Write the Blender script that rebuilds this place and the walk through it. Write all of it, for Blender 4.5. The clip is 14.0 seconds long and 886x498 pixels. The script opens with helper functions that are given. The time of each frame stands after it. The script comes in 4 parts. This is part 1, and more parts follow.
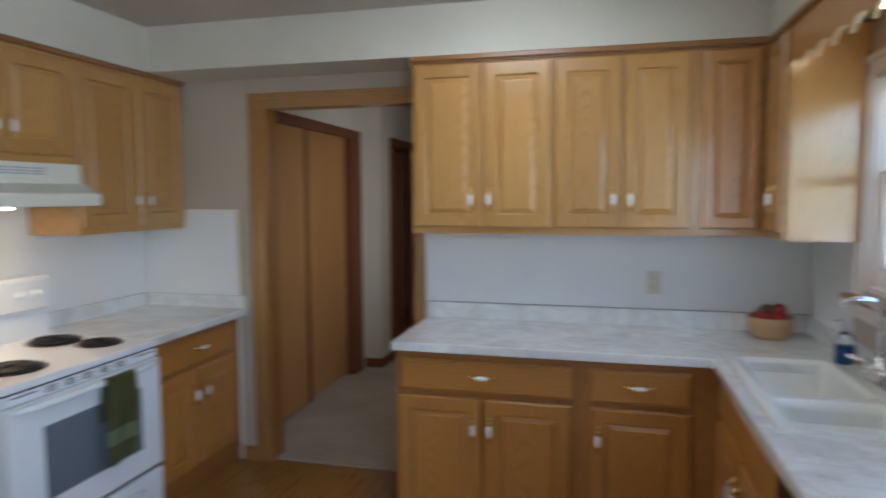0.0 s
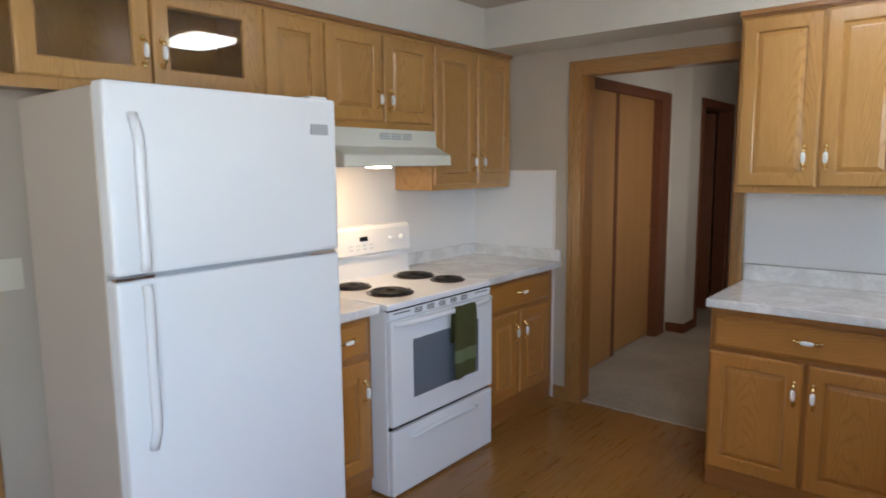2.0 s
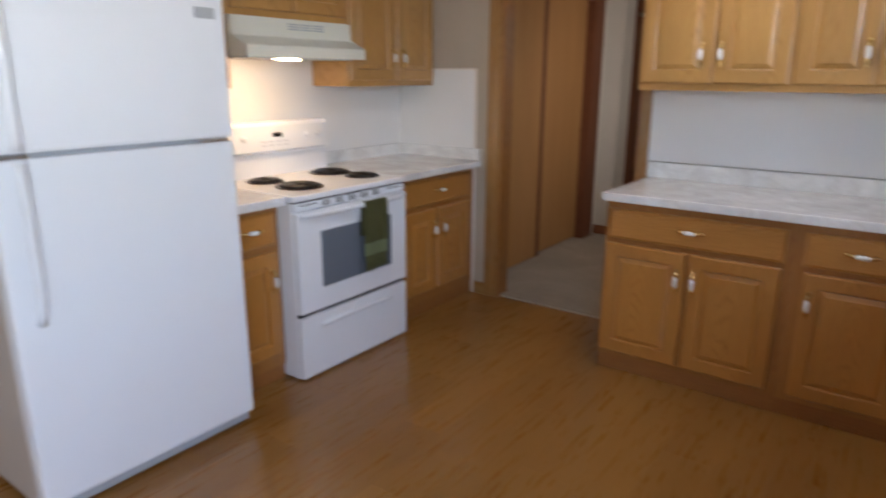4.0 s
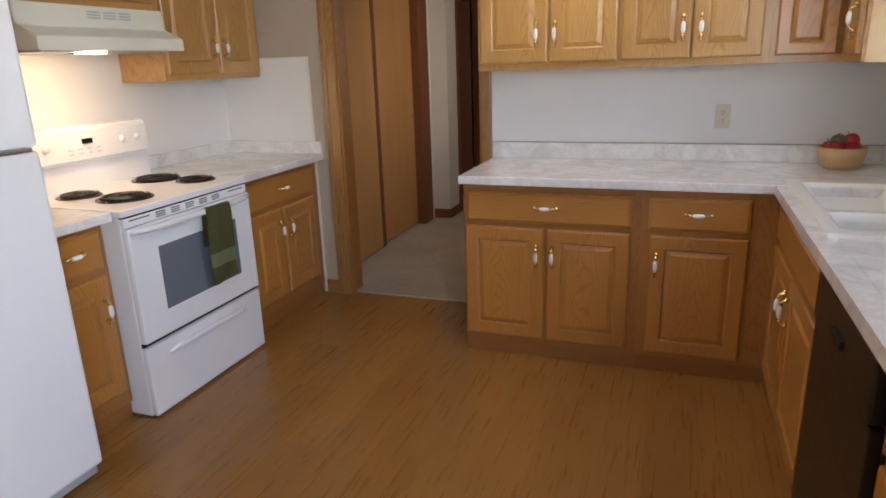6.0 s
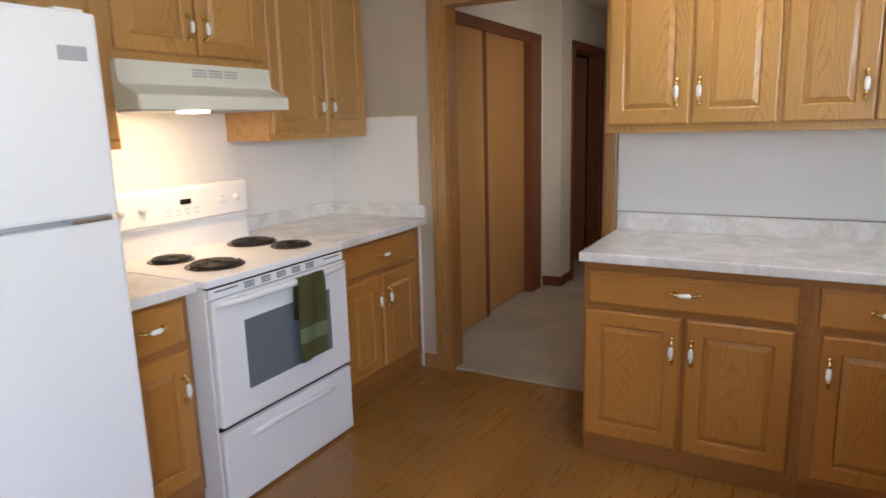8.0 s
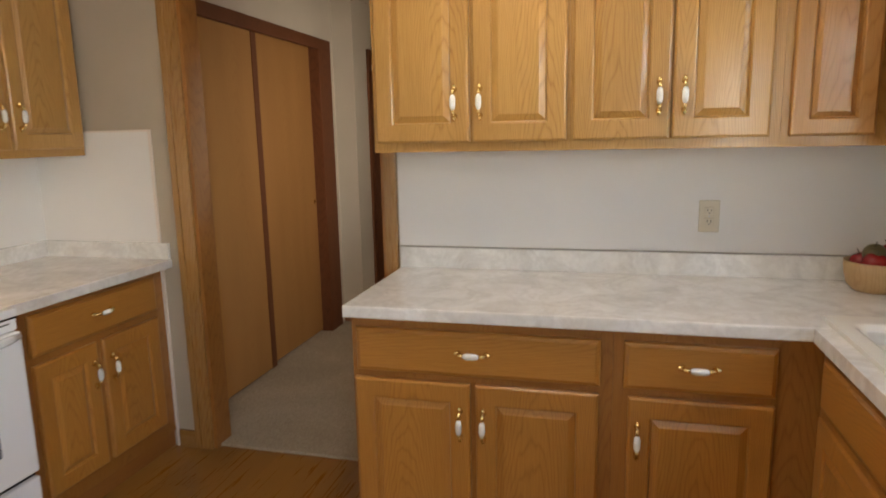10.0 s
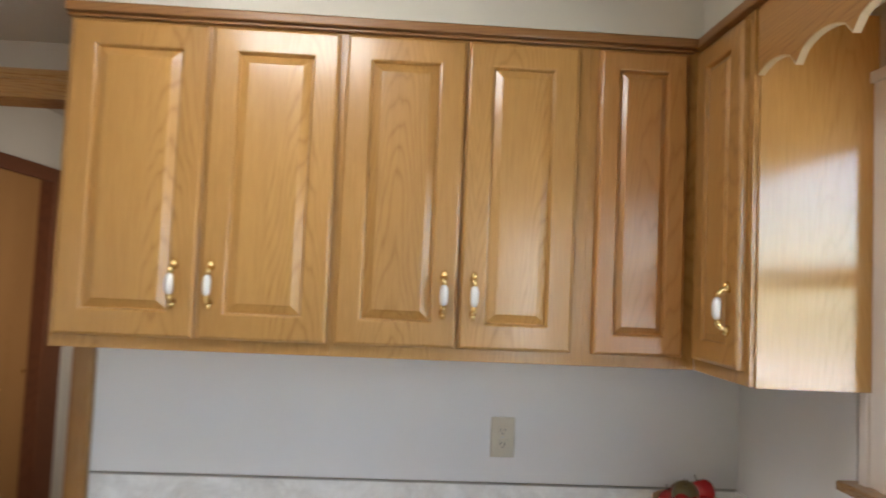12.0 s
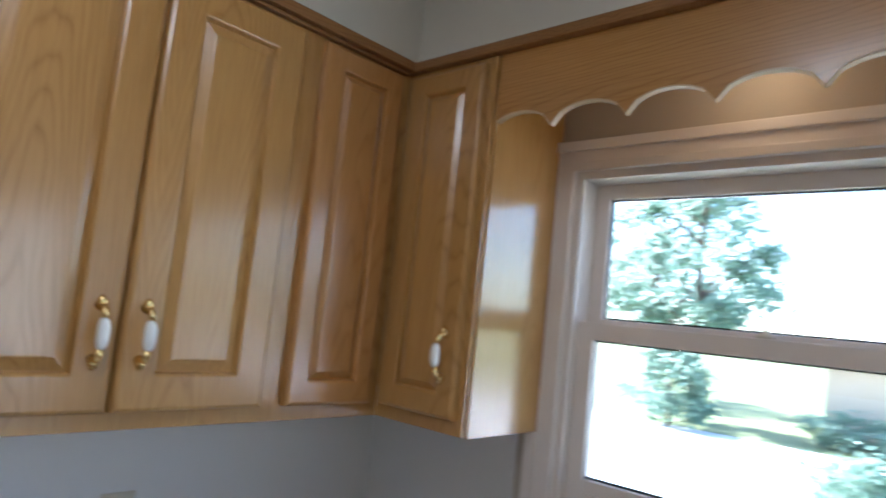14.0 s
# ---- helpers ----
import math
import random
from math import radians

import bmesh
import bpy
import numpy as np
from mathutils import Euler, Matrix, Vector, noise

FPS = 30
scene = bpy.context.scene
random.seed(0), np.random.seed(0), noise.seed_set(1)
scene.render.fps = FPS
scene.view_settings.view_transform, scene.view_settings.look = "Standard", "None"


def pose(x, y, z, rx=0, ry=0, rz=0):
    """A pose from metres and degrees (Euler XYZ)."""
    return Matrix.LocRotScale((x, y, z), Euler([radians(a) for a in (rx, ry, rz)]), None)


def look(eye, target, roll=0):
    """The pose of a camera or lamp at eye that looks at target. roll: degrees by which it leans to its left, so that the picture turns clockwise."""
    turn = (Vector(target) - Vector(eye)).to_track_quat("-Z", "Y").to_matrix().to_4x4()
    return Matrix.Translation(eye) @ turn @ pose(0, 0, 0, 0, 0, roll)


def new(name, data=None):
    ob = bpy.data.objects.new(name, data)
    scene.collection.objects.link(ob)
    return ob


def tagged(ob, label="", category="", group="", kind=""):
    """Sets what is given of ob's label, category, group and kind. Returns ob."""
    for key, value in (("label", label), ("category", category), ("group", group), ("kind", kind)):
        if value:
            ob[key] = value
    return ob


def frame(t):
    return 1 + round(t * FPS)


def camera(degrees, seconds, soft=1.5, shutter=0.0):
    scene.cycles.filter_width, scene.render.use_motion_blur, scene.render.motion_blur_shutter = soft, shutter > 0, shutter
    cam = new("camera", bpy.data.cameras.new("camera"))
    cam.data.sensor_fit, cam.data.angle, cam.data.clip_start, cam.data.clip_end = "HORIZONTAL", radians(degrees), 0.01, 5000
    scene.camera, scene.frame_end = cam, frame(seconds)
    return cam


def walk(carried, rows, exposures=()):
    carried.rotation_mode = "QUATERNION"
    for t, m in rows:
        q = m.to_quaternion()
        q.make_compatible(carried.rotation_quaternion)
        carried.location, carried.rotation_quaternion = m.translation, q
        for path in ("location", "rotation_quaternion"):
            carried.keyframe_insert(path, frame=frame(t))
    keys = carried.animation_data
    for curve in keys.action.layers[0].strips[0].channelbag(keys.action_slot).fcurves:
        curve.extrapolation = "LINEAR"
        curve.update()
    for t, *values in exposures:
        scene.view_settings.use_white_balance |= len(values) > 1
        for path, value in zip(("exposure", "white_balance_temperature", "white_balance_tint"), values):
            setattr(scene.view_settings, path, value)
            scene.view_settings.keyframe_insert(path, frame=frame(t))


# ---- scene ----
cam = camera(69.0, 14.0, soft=1.7, shutter=0.5)
PATH = [
    (0, (0.136, -0.013, 1.57), (-0.349, 1.921, 1.406), -0.2),
    (0.5, (0.123, -0.08, 1.551), (-0.854, 1.657, 1.383), -0.9),
    (1, (0.126, -0.138, 1.534), (-1.014, 1.492, 1.323), -1.2),
    (1.5, (0.098, -0.241, 1.526), (-1.092, 1.34, 1.231), -0.1),
    (2, (0.115, -0.306, 1.53), (-1.141, 1.228, 1.274), -0.5),
    (2.5, (0.227, -0.307, 1.54), (-1.194, 1.074, 1.267), 0.3),
    (3, (0.34, -0.311, 1.536), (-1.181, 0.958, 1.256), 0.5),
    (3.5, (0.385, -0.284, 1.502), (-1.066, 1.036, 1.115), -0.5),
    (4, (0.386, -0.216, 1.454), (-0.749, 1.346, 0.933), 0.3),
    (4.2, (0.401, -0.21, 1.442), (-0.609, 1.435, 0.917), -0.0),
    (6.3, (0.155, -0.172, 1.44), (-0.514, 1.629, 0.884), -1.9),
    (6.5, (0.135, -0.17, 1.437), (-0.567, 1.62, 0.888), -1.2),
    (7, (0.085, -0.14, 1.443), (-0.69, 1.63, 0.93), -0.1),
    (7.5, (0.015, -0.023, 1.453), (-0.94, 1.678, 1.01), -1.8),
    (8, (-0.005, 0.164, 1.456), (-0.967, 1.874, 1.07), -1.6),
    (8.2, (-0.008, 0.231, 1.445), (-0.869, 1.98, 1.0), -1.2),
    (10.3, (0.023, 0.969, 1.444), (-0.463, 2.887, 1.152), -1.0),
    (10.5, (0.02, 1.047, 1.469), (-0.538, 2.956, 1.257), -0.6),
    (11, (0.09, 1.226, 1.513), (-0.403, 3.164, 1.504), 1.5),
    (11.5, (0.126, 1.311, 1.577), (-0.173, 3.289, 1.551), 1.2),
    (12, (0.09, 1.427, 1.583), (0.185, 3.422, 1.687), 2.5),
    (12.5, (-0.036, 1.531, 1.611), (0.36, 3.491, 1.656), 1.5),
    (13, (-0.091, 1.648, 1.61), (0.542, 3.542, 1.718), 4.7),
    (13.5, (-0.129, 1.816, 1.64), (0.903, 3.518, 1.833), 3.1),
    (14, (-0.237, 1.914, 1.636), (1.227, 3.262, 1.84), 5.9),
]
EXPOSURES = [(0, 2.83, 5350, 5), (0.5, 2.9, 5300, 5), (1.5, 2.97, 5700, 8), (3, 3.1, 5900, 11), (4, 3.03, 6000, 14), (6.5, 3.25, 6400, 14), (8, 3.32, 6300, 13), (10.5, 3.18, 7500, 12), (11, 3.23, 7500, 12), (12, 3.15, 6300, 10), (12.5, 3.15, 6000, 11), (13, 2.88, 6000, 11), (13.5, 2.7, 5900, 11), (14, 2.48, 5300, 8)]
walk(cam, [(t, look(eye, target, roll)) for t, eye, target, roll in PATH], EXPOSURES)

# ---- light ----
world = bpy.data.worlds.new("world")
scene.world = world
world.use_nodes = True
wn = world.node_tree
sky = wn.nodes.new("ShaderNodeTexSky")
sky.sky_type, sky.sun_disc = "NISHITA", False
sky.sun_elevation, sky.sun_rotation = radians(56), radians(-2)
wn.nodes["Background"].inputs[1].default_value = 0.15
wn.links.new(sky.outputs[0], wn.nodes["Background"].inputs[0])


def lamp(name, kind, m, power, colour, size=(1, 1)):
    data = bpy.data.lights.new(name, kind)
    data.energy, data.color = power, colour
    if kind == "AREA":
        data.shape, data.size, data.size_y = "RECTANGLE", *size
    if kind == "SUN":
        data.angle = radians(0.6)
    if kind == "POINT":
        data.shadow_soft_size = size[0]
    ob = new(name, data)
    ob.matrix_world = m
    return ob


SUN = lamp("sun", "SUN", look((0, 0, 0), (0.02, -0.55, -0.83)), 5.0, (1, 0.95, 0.88))
# added fill lamps: two at invented openings behind the camera, one in the hall
DINING = lamp("side_daylight", "AREA", look((1.16, -1.15, 1.48), (-1, -1.0, 1.3)), 6, (0.86, 0.93, 1.0), (1.6, 1.15))
LIVING = lamp("living_daylight", "AREA", look((-4.7, -2.95, 1.45), (-4.7, 0, 1.0)), 3.2, (1.0, 0.86, 0.70), (1.0, 1.0))
# added in front of the solid east hall wall to brighten closet and step
HALL = lamp("hall_daylight", "AREA", look((-0.86, 4.75, 1.45), (-2, 5.35, 1.25)), 1.2, (1.0, 0.90, 0.78), (0.7, 1.1))

# ---- materials ----


def shader(name, rough=0.5, metal=0.0, coat=0.0):
    m = bpy.data.materials.new(name)
    m.use_nodes = True
    t = m.node_tree
    b = t.nodes["Principled BSDF"]
    b.inputs["Roughness"].default_value, b.inputs["Metallic"].default_value = rough, metal
    b.inputs["Coat Weight"].default_value, b.inputs["Coat Roughness"].default_value = coat, 0.17
    return m, t, b


def node(t, kind, **values):
    n = t.nodes.new(kind)
    for k, v in values.items():
        n.inputs[k.replace("_", " ")].default_value = v
    return n


def coords(t, scale, shift=True):
    """Object coordinates, stretched, and moved by a random step for each object."""
    c = t.nodes.new("ShaderNodeTexCoord")
    mp = t.nodes.new("ShaderNodeMapping")
    mp.inputs["Scale"].default_value = scale
    if shift:
        o = t.nodes.new("ShaderNodeObjectInfo")
        add = t.nodes.new("ShaderNodeVectorMath")
        add.operation = "MULTIPLY_ADD"
        comb = t.nodes.new("ShaderNodeCombineXYZ")
        for i, k in enumerate((3.1, 7.7, 5.3)):
            mu = t.nodes.new("ShaderNodeMath")
            mu.operation = "MULTIPLY"
            mu.inputs[1].default_value = k * 4
            t.links.new(o.outputs["Random"], mu.inputs[0])
            t.links.new(mu.outputs[0], comb.inputs[i])
        add.inputs[1].default_value = (1, 1, 1)
        t.links.new(c.outputs["Object"], add.inputs[0])
        t.links.new(comb.outputs[0], add.inputs[2])
        t.links.new(add.outputs[0], mp.inputs["Vector"])
    else:
        t.links.new(c.outputs["Object"], mp.inputs["Vector"])
    return mp.outputs[0]


def ramp(t, fac, *stops):
    r = t.nodes.new("ShaderNodeValToRGB")
    e = r.color_ramp.elements
    while len(e) < len(stops):
        e.new(0.5)
    for s, (p, c) in zip(e, stops):
        s.position, s.color = p, (*c, 1)
    t.links.new(fac, r.inputs[0])
    return r.outputs[0]


def bump(t, b, height, strength, distance):
    n = node(t, "ShaderNodeBump", Strength=strength, Distance=distance)
    t.links.new(height, n.inputs["Height"])
    t.links.new(n.outputs[0], b.inputs["Normal"])


def mix(t, a, c, fac, kind="MIX"):
    n = t.nodes.new("ShaderNodeMix")
    n.data_type, n.blend_type = "RGBA", kind
    for v, s in ((fac, n.inputs[0]), (a, n.inputs[6]), (c, n.inputs[7])):
        if isinstance(v, (int, float)):
            s.default_value = v
        elif isinstance(v, tuple):
            s.default_value = (*v, 1)
        else:
            t.links.new(v, s)
    return n.outputs[2]


def math_node(t, kind, a, b=0.0, c=0.0):
    n = t.nodes.new("ShaderNodeMath")
    n.operation = kind
    for k, v in enumerate((a, b, c)):
        if isinstance(v, (int, float)):
            n.inputs[k].default_value = v
        else:
            t.links.new(v, n.inputs[k])
    return n.outputs[0]


def wood(name, light, dark, axis, rough=0.26, coat=0.75, fine=1.0, vary=0.2, figure=1.0, across=None, pores=0.34, spacing=0.045, curve=62.0):
    """Flat-sawn timber: nested arches along the grain, pores and a slow drift of tone."""
    m, t, b = shader(name, rough, 0, coat)
    along = "xyz".index(axis)
    across = {"x": 2, "y": 0, "z": 0}[axis] if across is None else across
    o = t.nodes.new("ShaderNodeObjectInfo")
    rnd = o.outputs["Random"]
    c = t.nodes.new("ShaderNodeTexCoord")
    sep = t.nodes.new("ShaderNodeSeparateXYZ")
    t.links.new(c.outputs["Object"], sep.inputs[0])
    stretch = [7.0, 7.0, 7.0]
    stretch[along] = 1.2
    n1 = node(t, "ShaderNodeTexNoise", Scale=1.0, Detail=3.0, Roughness=0.55)
    t.links.new(coords(t, stretch), n1.inputs["Vector"])
    heart = math_node(t, "MULTIPLY_ADD", math_node(t, "FRACT", math_node(t, "MULTIPLY", rnd, 17.3)), 0.16, 0.07)
    side = math_node(t, "SUBTRACT", math_node(t, "PINGPONG", math_node(t, "ADD", sep.outputs[across], 4.0), 0.31), heart)
    arch = math_node(t, "MULTIPLY", math_node(t, "MULTIPLY", side, side), curve)
    rise = math_node(t, "MULTIPLY_ADD", rnd, 9.0, sep.outputs[along])
    field = math_node(t, "MULTIPLY_ADD", n1.outputs[0], 0.85, math_node(t, "ADD", rise, arch))
    ring = math_node(t, "PINGPONG", math_node(t, "MULTIPLY", field, 1 / spacing), 1.0)
    k2 = [26.0, 26.0, 26.0]
    k2[along] = 1.1
    n2 = node(t, "ShaderNodeTexNoise", Scale=9.0 * fine, Detail=4.0, Roughness=0.65)
    t.links.new(coords(t, k2), n2.inputs["Vector"])
    n3 = node(t, "ShaderNodeTexNoise", Scale=0.6, Detail=2.0)
    t.links.new(coords(t, stretch), n3.inputs["Vector"])
    blend = [tuple(k * a + (1 - k) * e for a, e in zip(dark, light)) for k in (0.85 * figure, 0.3 * figure)]
    c1 = ramp(t, ring, (0.0, blend[0]), (0.22, blend[1]), (0.5, light), (1.0, light))
    c2 = mix(t, c1, ramp(t, n2.outputs[0], (0.36, dark), (0.58, light)), pores)
    c3 = mix(t, c2, ramp(t, n3.outputs[0], (0.3, (0.86, 0.83, 0.79)), (0.7, (1.0, 1.0, 1.0))), 1.0, "MULTIPLY")
    tint = ramp(t, rnd, (0.0, (1 - vary, 1 - vary * 1.25, 1 - vary * 1.5)), (1.0, (1.0, 1.0, 1.0)))
    t.links.new(mix(t, c3, tint, 1.0, "MULTIPLY"), b.inputs["Base Color"])
    rr = t.nodes.new("ShaderNodeMapRange")
    rr.inputs[3].default_value, rr.inputs[4].default_value = rough - 0.06, rough + 0.12
    t.links.new(n2.outputs[0], rr.inputs[0])
    t.links.new(rr.outputs[0], b.inputs["Roughness"])
    bump(t, b, n2.outputs[0], 0.3 * pores, 0.001)
    return m


def paint(name, colour, rough=0.6, grain=90.0, depth=0.0012, strength=0.25, vary=0.06, metal=0.0, coat=0.0):
    m, t, b = shader(name, rough, metal, coat)
    v = coords(t, (1, 1, 1), False)
    n1 = node(t, "ShaderNodeTexNoise", Scale=2.2, Detail=4.0)
    n2 = node(t, "ShaderNodeTexNoise", Scale=grain, Detail=3.0)
    t.links.new(v, n1.inputs["Vector"])
    t.links.new(v, n2.inputs["Vector"])
    lo = tuple(c * (1 - vary) for c in colour)
    hi = tuple(min(1, c * (1 + vary * 0.6)) for c in colour)
    t.links.new(ramp(t, n1.outputs[0], (0.3, lo), (0.7, hi)), b.inputs["Base Color"])
    bump(t, b, n2.outputs[0], strength, depth)
    return m


def plain(name, colour, rough=0.4, metal=0.0, coat=0.0):
    m, t, b = shader(name, rough, metal, coat)
    b.inputs["Base Color"].default_value = (*colour, 1)
    v = coords(t, (1, 1, 1))
    n = node(t, "ShaderNodeTexNoise", Scale=40.0, Detail=3.0)
    t.links.new(v, n.inputs["Vector"])
    rr = t.nodes.new("ShaderNodeMapRange")
    rr.inputs[3].default_value, rr.inputs[4].default_value = max(0.02, rough - 0.05), rough + 0.06
    t.links.new(n.outputs[0], rr.inputs[0])
    t.links.new(rr.outputs[0], b.inputs["Roughness"])
    return m


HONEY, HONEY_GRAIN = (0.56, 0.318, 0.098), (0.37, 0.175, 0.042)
# same oak for the base cabinets, its colour deepened for the dim light there
HONEY_SHADED, HONEY_SHADED_GRAIN = (0.53, 0.240, 0.050), (0.37, 0.145, 0.026)
OAK_SHADED = wood("oak_shaded", HONEY_SHADED, HONEY_SHADED_GRAIN, "z", rough=0.30, coat=0.6, vary=0.10)
OAK_SHADED_H = wood("oak_shaded_level", HONEY_SHADED, HONEY_SHADED_GRAIN, "x", rough=0.30, coat=0.6, vary=0.10)
OAK = wood("oak", HONEY, HONEY_GRAIN, "z", rough=0.30, coat=0.6, vary=0.10)
OAK_SIDE = wood("oak_gloss_side", HONEY, HONEY_GRAIN, "z", rough=0.17, coat=1.0, vary=0.0, figure=0.5, across=1)
# valance oak: side shading beside the window is put into the colour
OAK_Y_SHADED = wood("oak_along_window_shaded", (0.50, 0.255, 0.070), (0.34, 0.150, 0.034), "y", rough=0.32, coat=0.5, vary=0.05, across=2)
# corner door oak, reddened to stand for the shading in the corner
OAK_CORNER_SHADED = wood("oak_corner_shaded", (0.52, 0.262, 0.076), (0.37, 0.155, 0.036), "z", rough=0.30, coat=0.6, vary=0.05)
OAK_FRAME = wood("oak_face_frame", (0.40, 0.172, 0.040), (0.28, 0.105, 0.022), "z", rough=0.36, coat=0.4, vary=0.06)
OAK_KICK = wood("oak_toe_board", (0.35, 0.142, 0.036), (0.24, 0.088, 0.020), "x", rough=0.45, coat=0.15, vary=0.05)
OAK_TRIM = wood("oak_trim", (0.42, 0.225, 0.070), (0.27, 0.125, 0.034), "z", vary=0.1)
OAK_TRIM_H = wood("oak_trim_level", (0.42, 0.225, 0.070), (0.27, 0.125, 0.034), "x", vary=0.1)
CROWN = wood("dark_crown_strip", (0.34, 0.165, 0.052), (0.22, 0.095, 0.028), "x", rough=0.4, coat=0.3, vary=0.05)
CROWN_Y = wood("dark_crown_strip_along", (0.34, 0.165, 0.052), (0.22, 0.095, 0.028), "y", rough=0.4, coat=0.3, vary=0.05, across=2)
BIRCH = wood("closet_veneer", (0.48, 0.245, 0.082), (0.37, 0.170, 0.050), "z", rough=0.72, coat=0.0, pores=0.2, vary=0.1, figure=0.35)
DARK_WOOD = wood("dark_stained_wood", (0.22, 0.075, 0.028), (0.14, 0.045, 0.016), "z", rough=0.65, coat=0.0)
FLOOR_WOOD = wood("floor_laminate", (0.330, 0.156, 0.034), (0.200, 0.084, 0.016), "y", rough=0.26, coat=0.2, fine=0.3, vary=0.14, figure=0.12, pores=0.0, spacing=0.9, curve=9.0)
CUT_WOOD = plain("pale_cut_edge", (0.54, 0.40, 0.23), 0.5)
WALL = paint("wall_paint_beige", (0.48, 0.41, 0.325), 0.75)
SOFFIT = paint("soffit_paint_cream", (0.61, 0.58, 0.50), 0.75)
CEIL = paint("ceiling_paint", (0.52, 0.47, 0.40), 0.85, 120, 0.004, 0.5)
HALL_WALL = paint("hall_paint", (0.68, 0.63, 0.55), 0.75)
LIVING_WALL = paint("living_paint", (0.56, 0.42, 0.30), 0.8)
PANEL = paint("white_wallboard", (0.80, 0.79, 0.78), 0.4, 260, 0.0005, 0.3, 0.03)
WHITE = paint("white_enamel", (0.83, 0.84, 0.86), 0.22, 220, 0.0005, 0.15, 0.015, coat=0.3)
FRIDGE_WHITE = paint("textured_fridge_enamel", (0.86, 0.875, 0.90), 0.26, 330, 0.0012, 0.2, 0.015)
# white enamel with the shade on the cabinet sides mixed into the colour
FRIDGE_SIDE_SHADED = paint("fridge_side_shaded", (0.48, 0.42, 0.36), 0.45, 330, 0.0012, 0.35, 0.03)
ALMOND = paint("almond_enamel", (0.74, 0.73, 0.64), 0.3, 200, 0.0004, 0.1, 0.02)
TRIM_WHITE = paint("window_paint", (0.78, 0.70, 0.64), 0.4, 160, 0.0005, 0.15, 0.03)
SINK = plain("sink_enamel", (0.86, 0.84, 0.78), 0.2, 0, 0.4)
GREY_PLASTIC = plain("grey_plastic", (0.42, 0.44, 0.46), 0.4)
LIGHT_GREY = plain("light_grey_print", (0.58, 0.6, 0.63), 0.45)
DISH_BLACK = plain("black_dishwasher_enamel", (0.006, 0.006, 0.006), 0.35)
BLACK = plain("black_gloss", (0.008, 0.008, 0.009), 0.12)
SOOT = plain("black_coil", (0.018, 0.016, 0.016), 0.45, 0.3)
DRIP_PAN = plain("worn_drip_pan", (0.16, 0.12, 0.11), 0.25, 0.8)
CHROME = plain("chrome", (0.75, 0.75, 0.76), 0.1, 1.0)
BRASS = plain("polished_brass", (0.83, 0.62, 0.27), 0.18, 1.0)
CERAMIC = plain("white_ceramic", (0.86, 0.85, 0.82), 0.15, 0, 0.5)
IVORY = plain("ivory_plastic", (0.66, 0.60, 0.48), 0.4)
OVEN_GLASS = plain("oven_glass", (0.15, 0.17, 0.20), 0.12)
SEAM = plain("dark_joint", (0.10, 0.09, 0.08), 0.7)
JOINT = plain("grey_joint", (0.36, 0.34, 0.31), 0.6)
BASKET = wood("bowl_wood", (0.62, 0.42, 0.22), (0.5, 0.31, 0.14), "z", rough=0.5, coat=0)
APPLE = paint("apple_red", (0.33, 0.012, 0.012), 0.25, 30, 0.0005, 0.1, 0.3)
APPLE_DARK = paint("apple_green_red", (0.10, 0.07, 0.02), 0.3, 30, 0.0005, 0.1, 0.3)
BLUE_SOAP = plain("blue_liquid", (0.01, 0.10, 0.32), 0.1)
HOUSE_WALL = paint("far_siding", (0.55, 0.45, 0.33), 0.8)
HOUSE_ROOF = paint("far_shingles", (0.62, 0.60, 0.58), 0.9, 20)
DRIVE = paint("concrete_drive", (0.62, 0.60, 0.57), 0.9, 30)
BARK = paint("bark", (0.10, 0.075, 0.055), 0.9, 25, 0.02, 0.8, 0.3)


def marble():
    """Pale laminate with cloudy patches and thin grey veins."""
    m, t, b = shader("grey_marble_laminate", 0.16, 0, 0.2)
    v = coords(t, (1, 1, 1), False)
    n0 = node(t, "ShaderNodeTexNoise", Scale=5.0, Detail=5.0, Roughness=0.58, Distortion=0.8)
    n1 = node(t, "ShaderNodeTexNoise", Scale=6.0, Detail=5.0, Roughness=0.62, Distortion=0.9)
    n2 = node(t, "ShaderNodeTexNoise", Scale=60.0, Detail=3.0)
    for n in (n0, n1, n2):
        t.links.new(v, n.inputs["Vector"])
    cloud = ramp(t, n0.outputs[0], (0.34, (0.74, 0.725, 0.70)), (0.62, (0.87, 0.865, 0.85)))
    vein = ramp(t, n1.outputs[0], (0.40, (1, 1, 1)), (0.48, (0.91, 0.905, 0.90)), (0.50, (0.86, 0.85, 0.845)), (0.60, (1, 1, 1)))
    speck = ramp(t, n2.outputs[0], (0.35, (0.95, 0.945, 0.94)), (0.6, (1, 1, 1)))
    t.links.new(mix(t, mix(t, cloud, vein, 0.85, "MULTIPLY"), speck, 1.0, "MULTIPLY"), b.inputs["Base Color"])
    return m


def carpet(name, lo, hi):
    m, t, b = shader(name, 0.95)
    v = coords(t, (1, 1, 1), False)
    n0 = node(t, "ShaderNodeTexNoise", Scale=1.6, Detail=5.0, Roughness=0.6, Distortion=0.6)
    n1 = node(t, "ShaderNodeTexNoise", Scale=130.0, Detail=3.0)
    t.links.new(v, n0.inputs["Vector"])
    t.links.new(v, n1.inputs["Vector"])
    c = ramp(t, n0.outputs[0], (0.35, lo), (0.65, hi))
    t.links.new(mix(t, c, ramp(t, n1.outputs[0], (0.3, (0.62, 0.6, 0.58)), (0.7, (1, 1, 1))), 0.9, "MULTIPLY"), b.inputs["Base Color"])
    bump(t, b, n1.outputs[0], 0.9, 0.008)
    return m


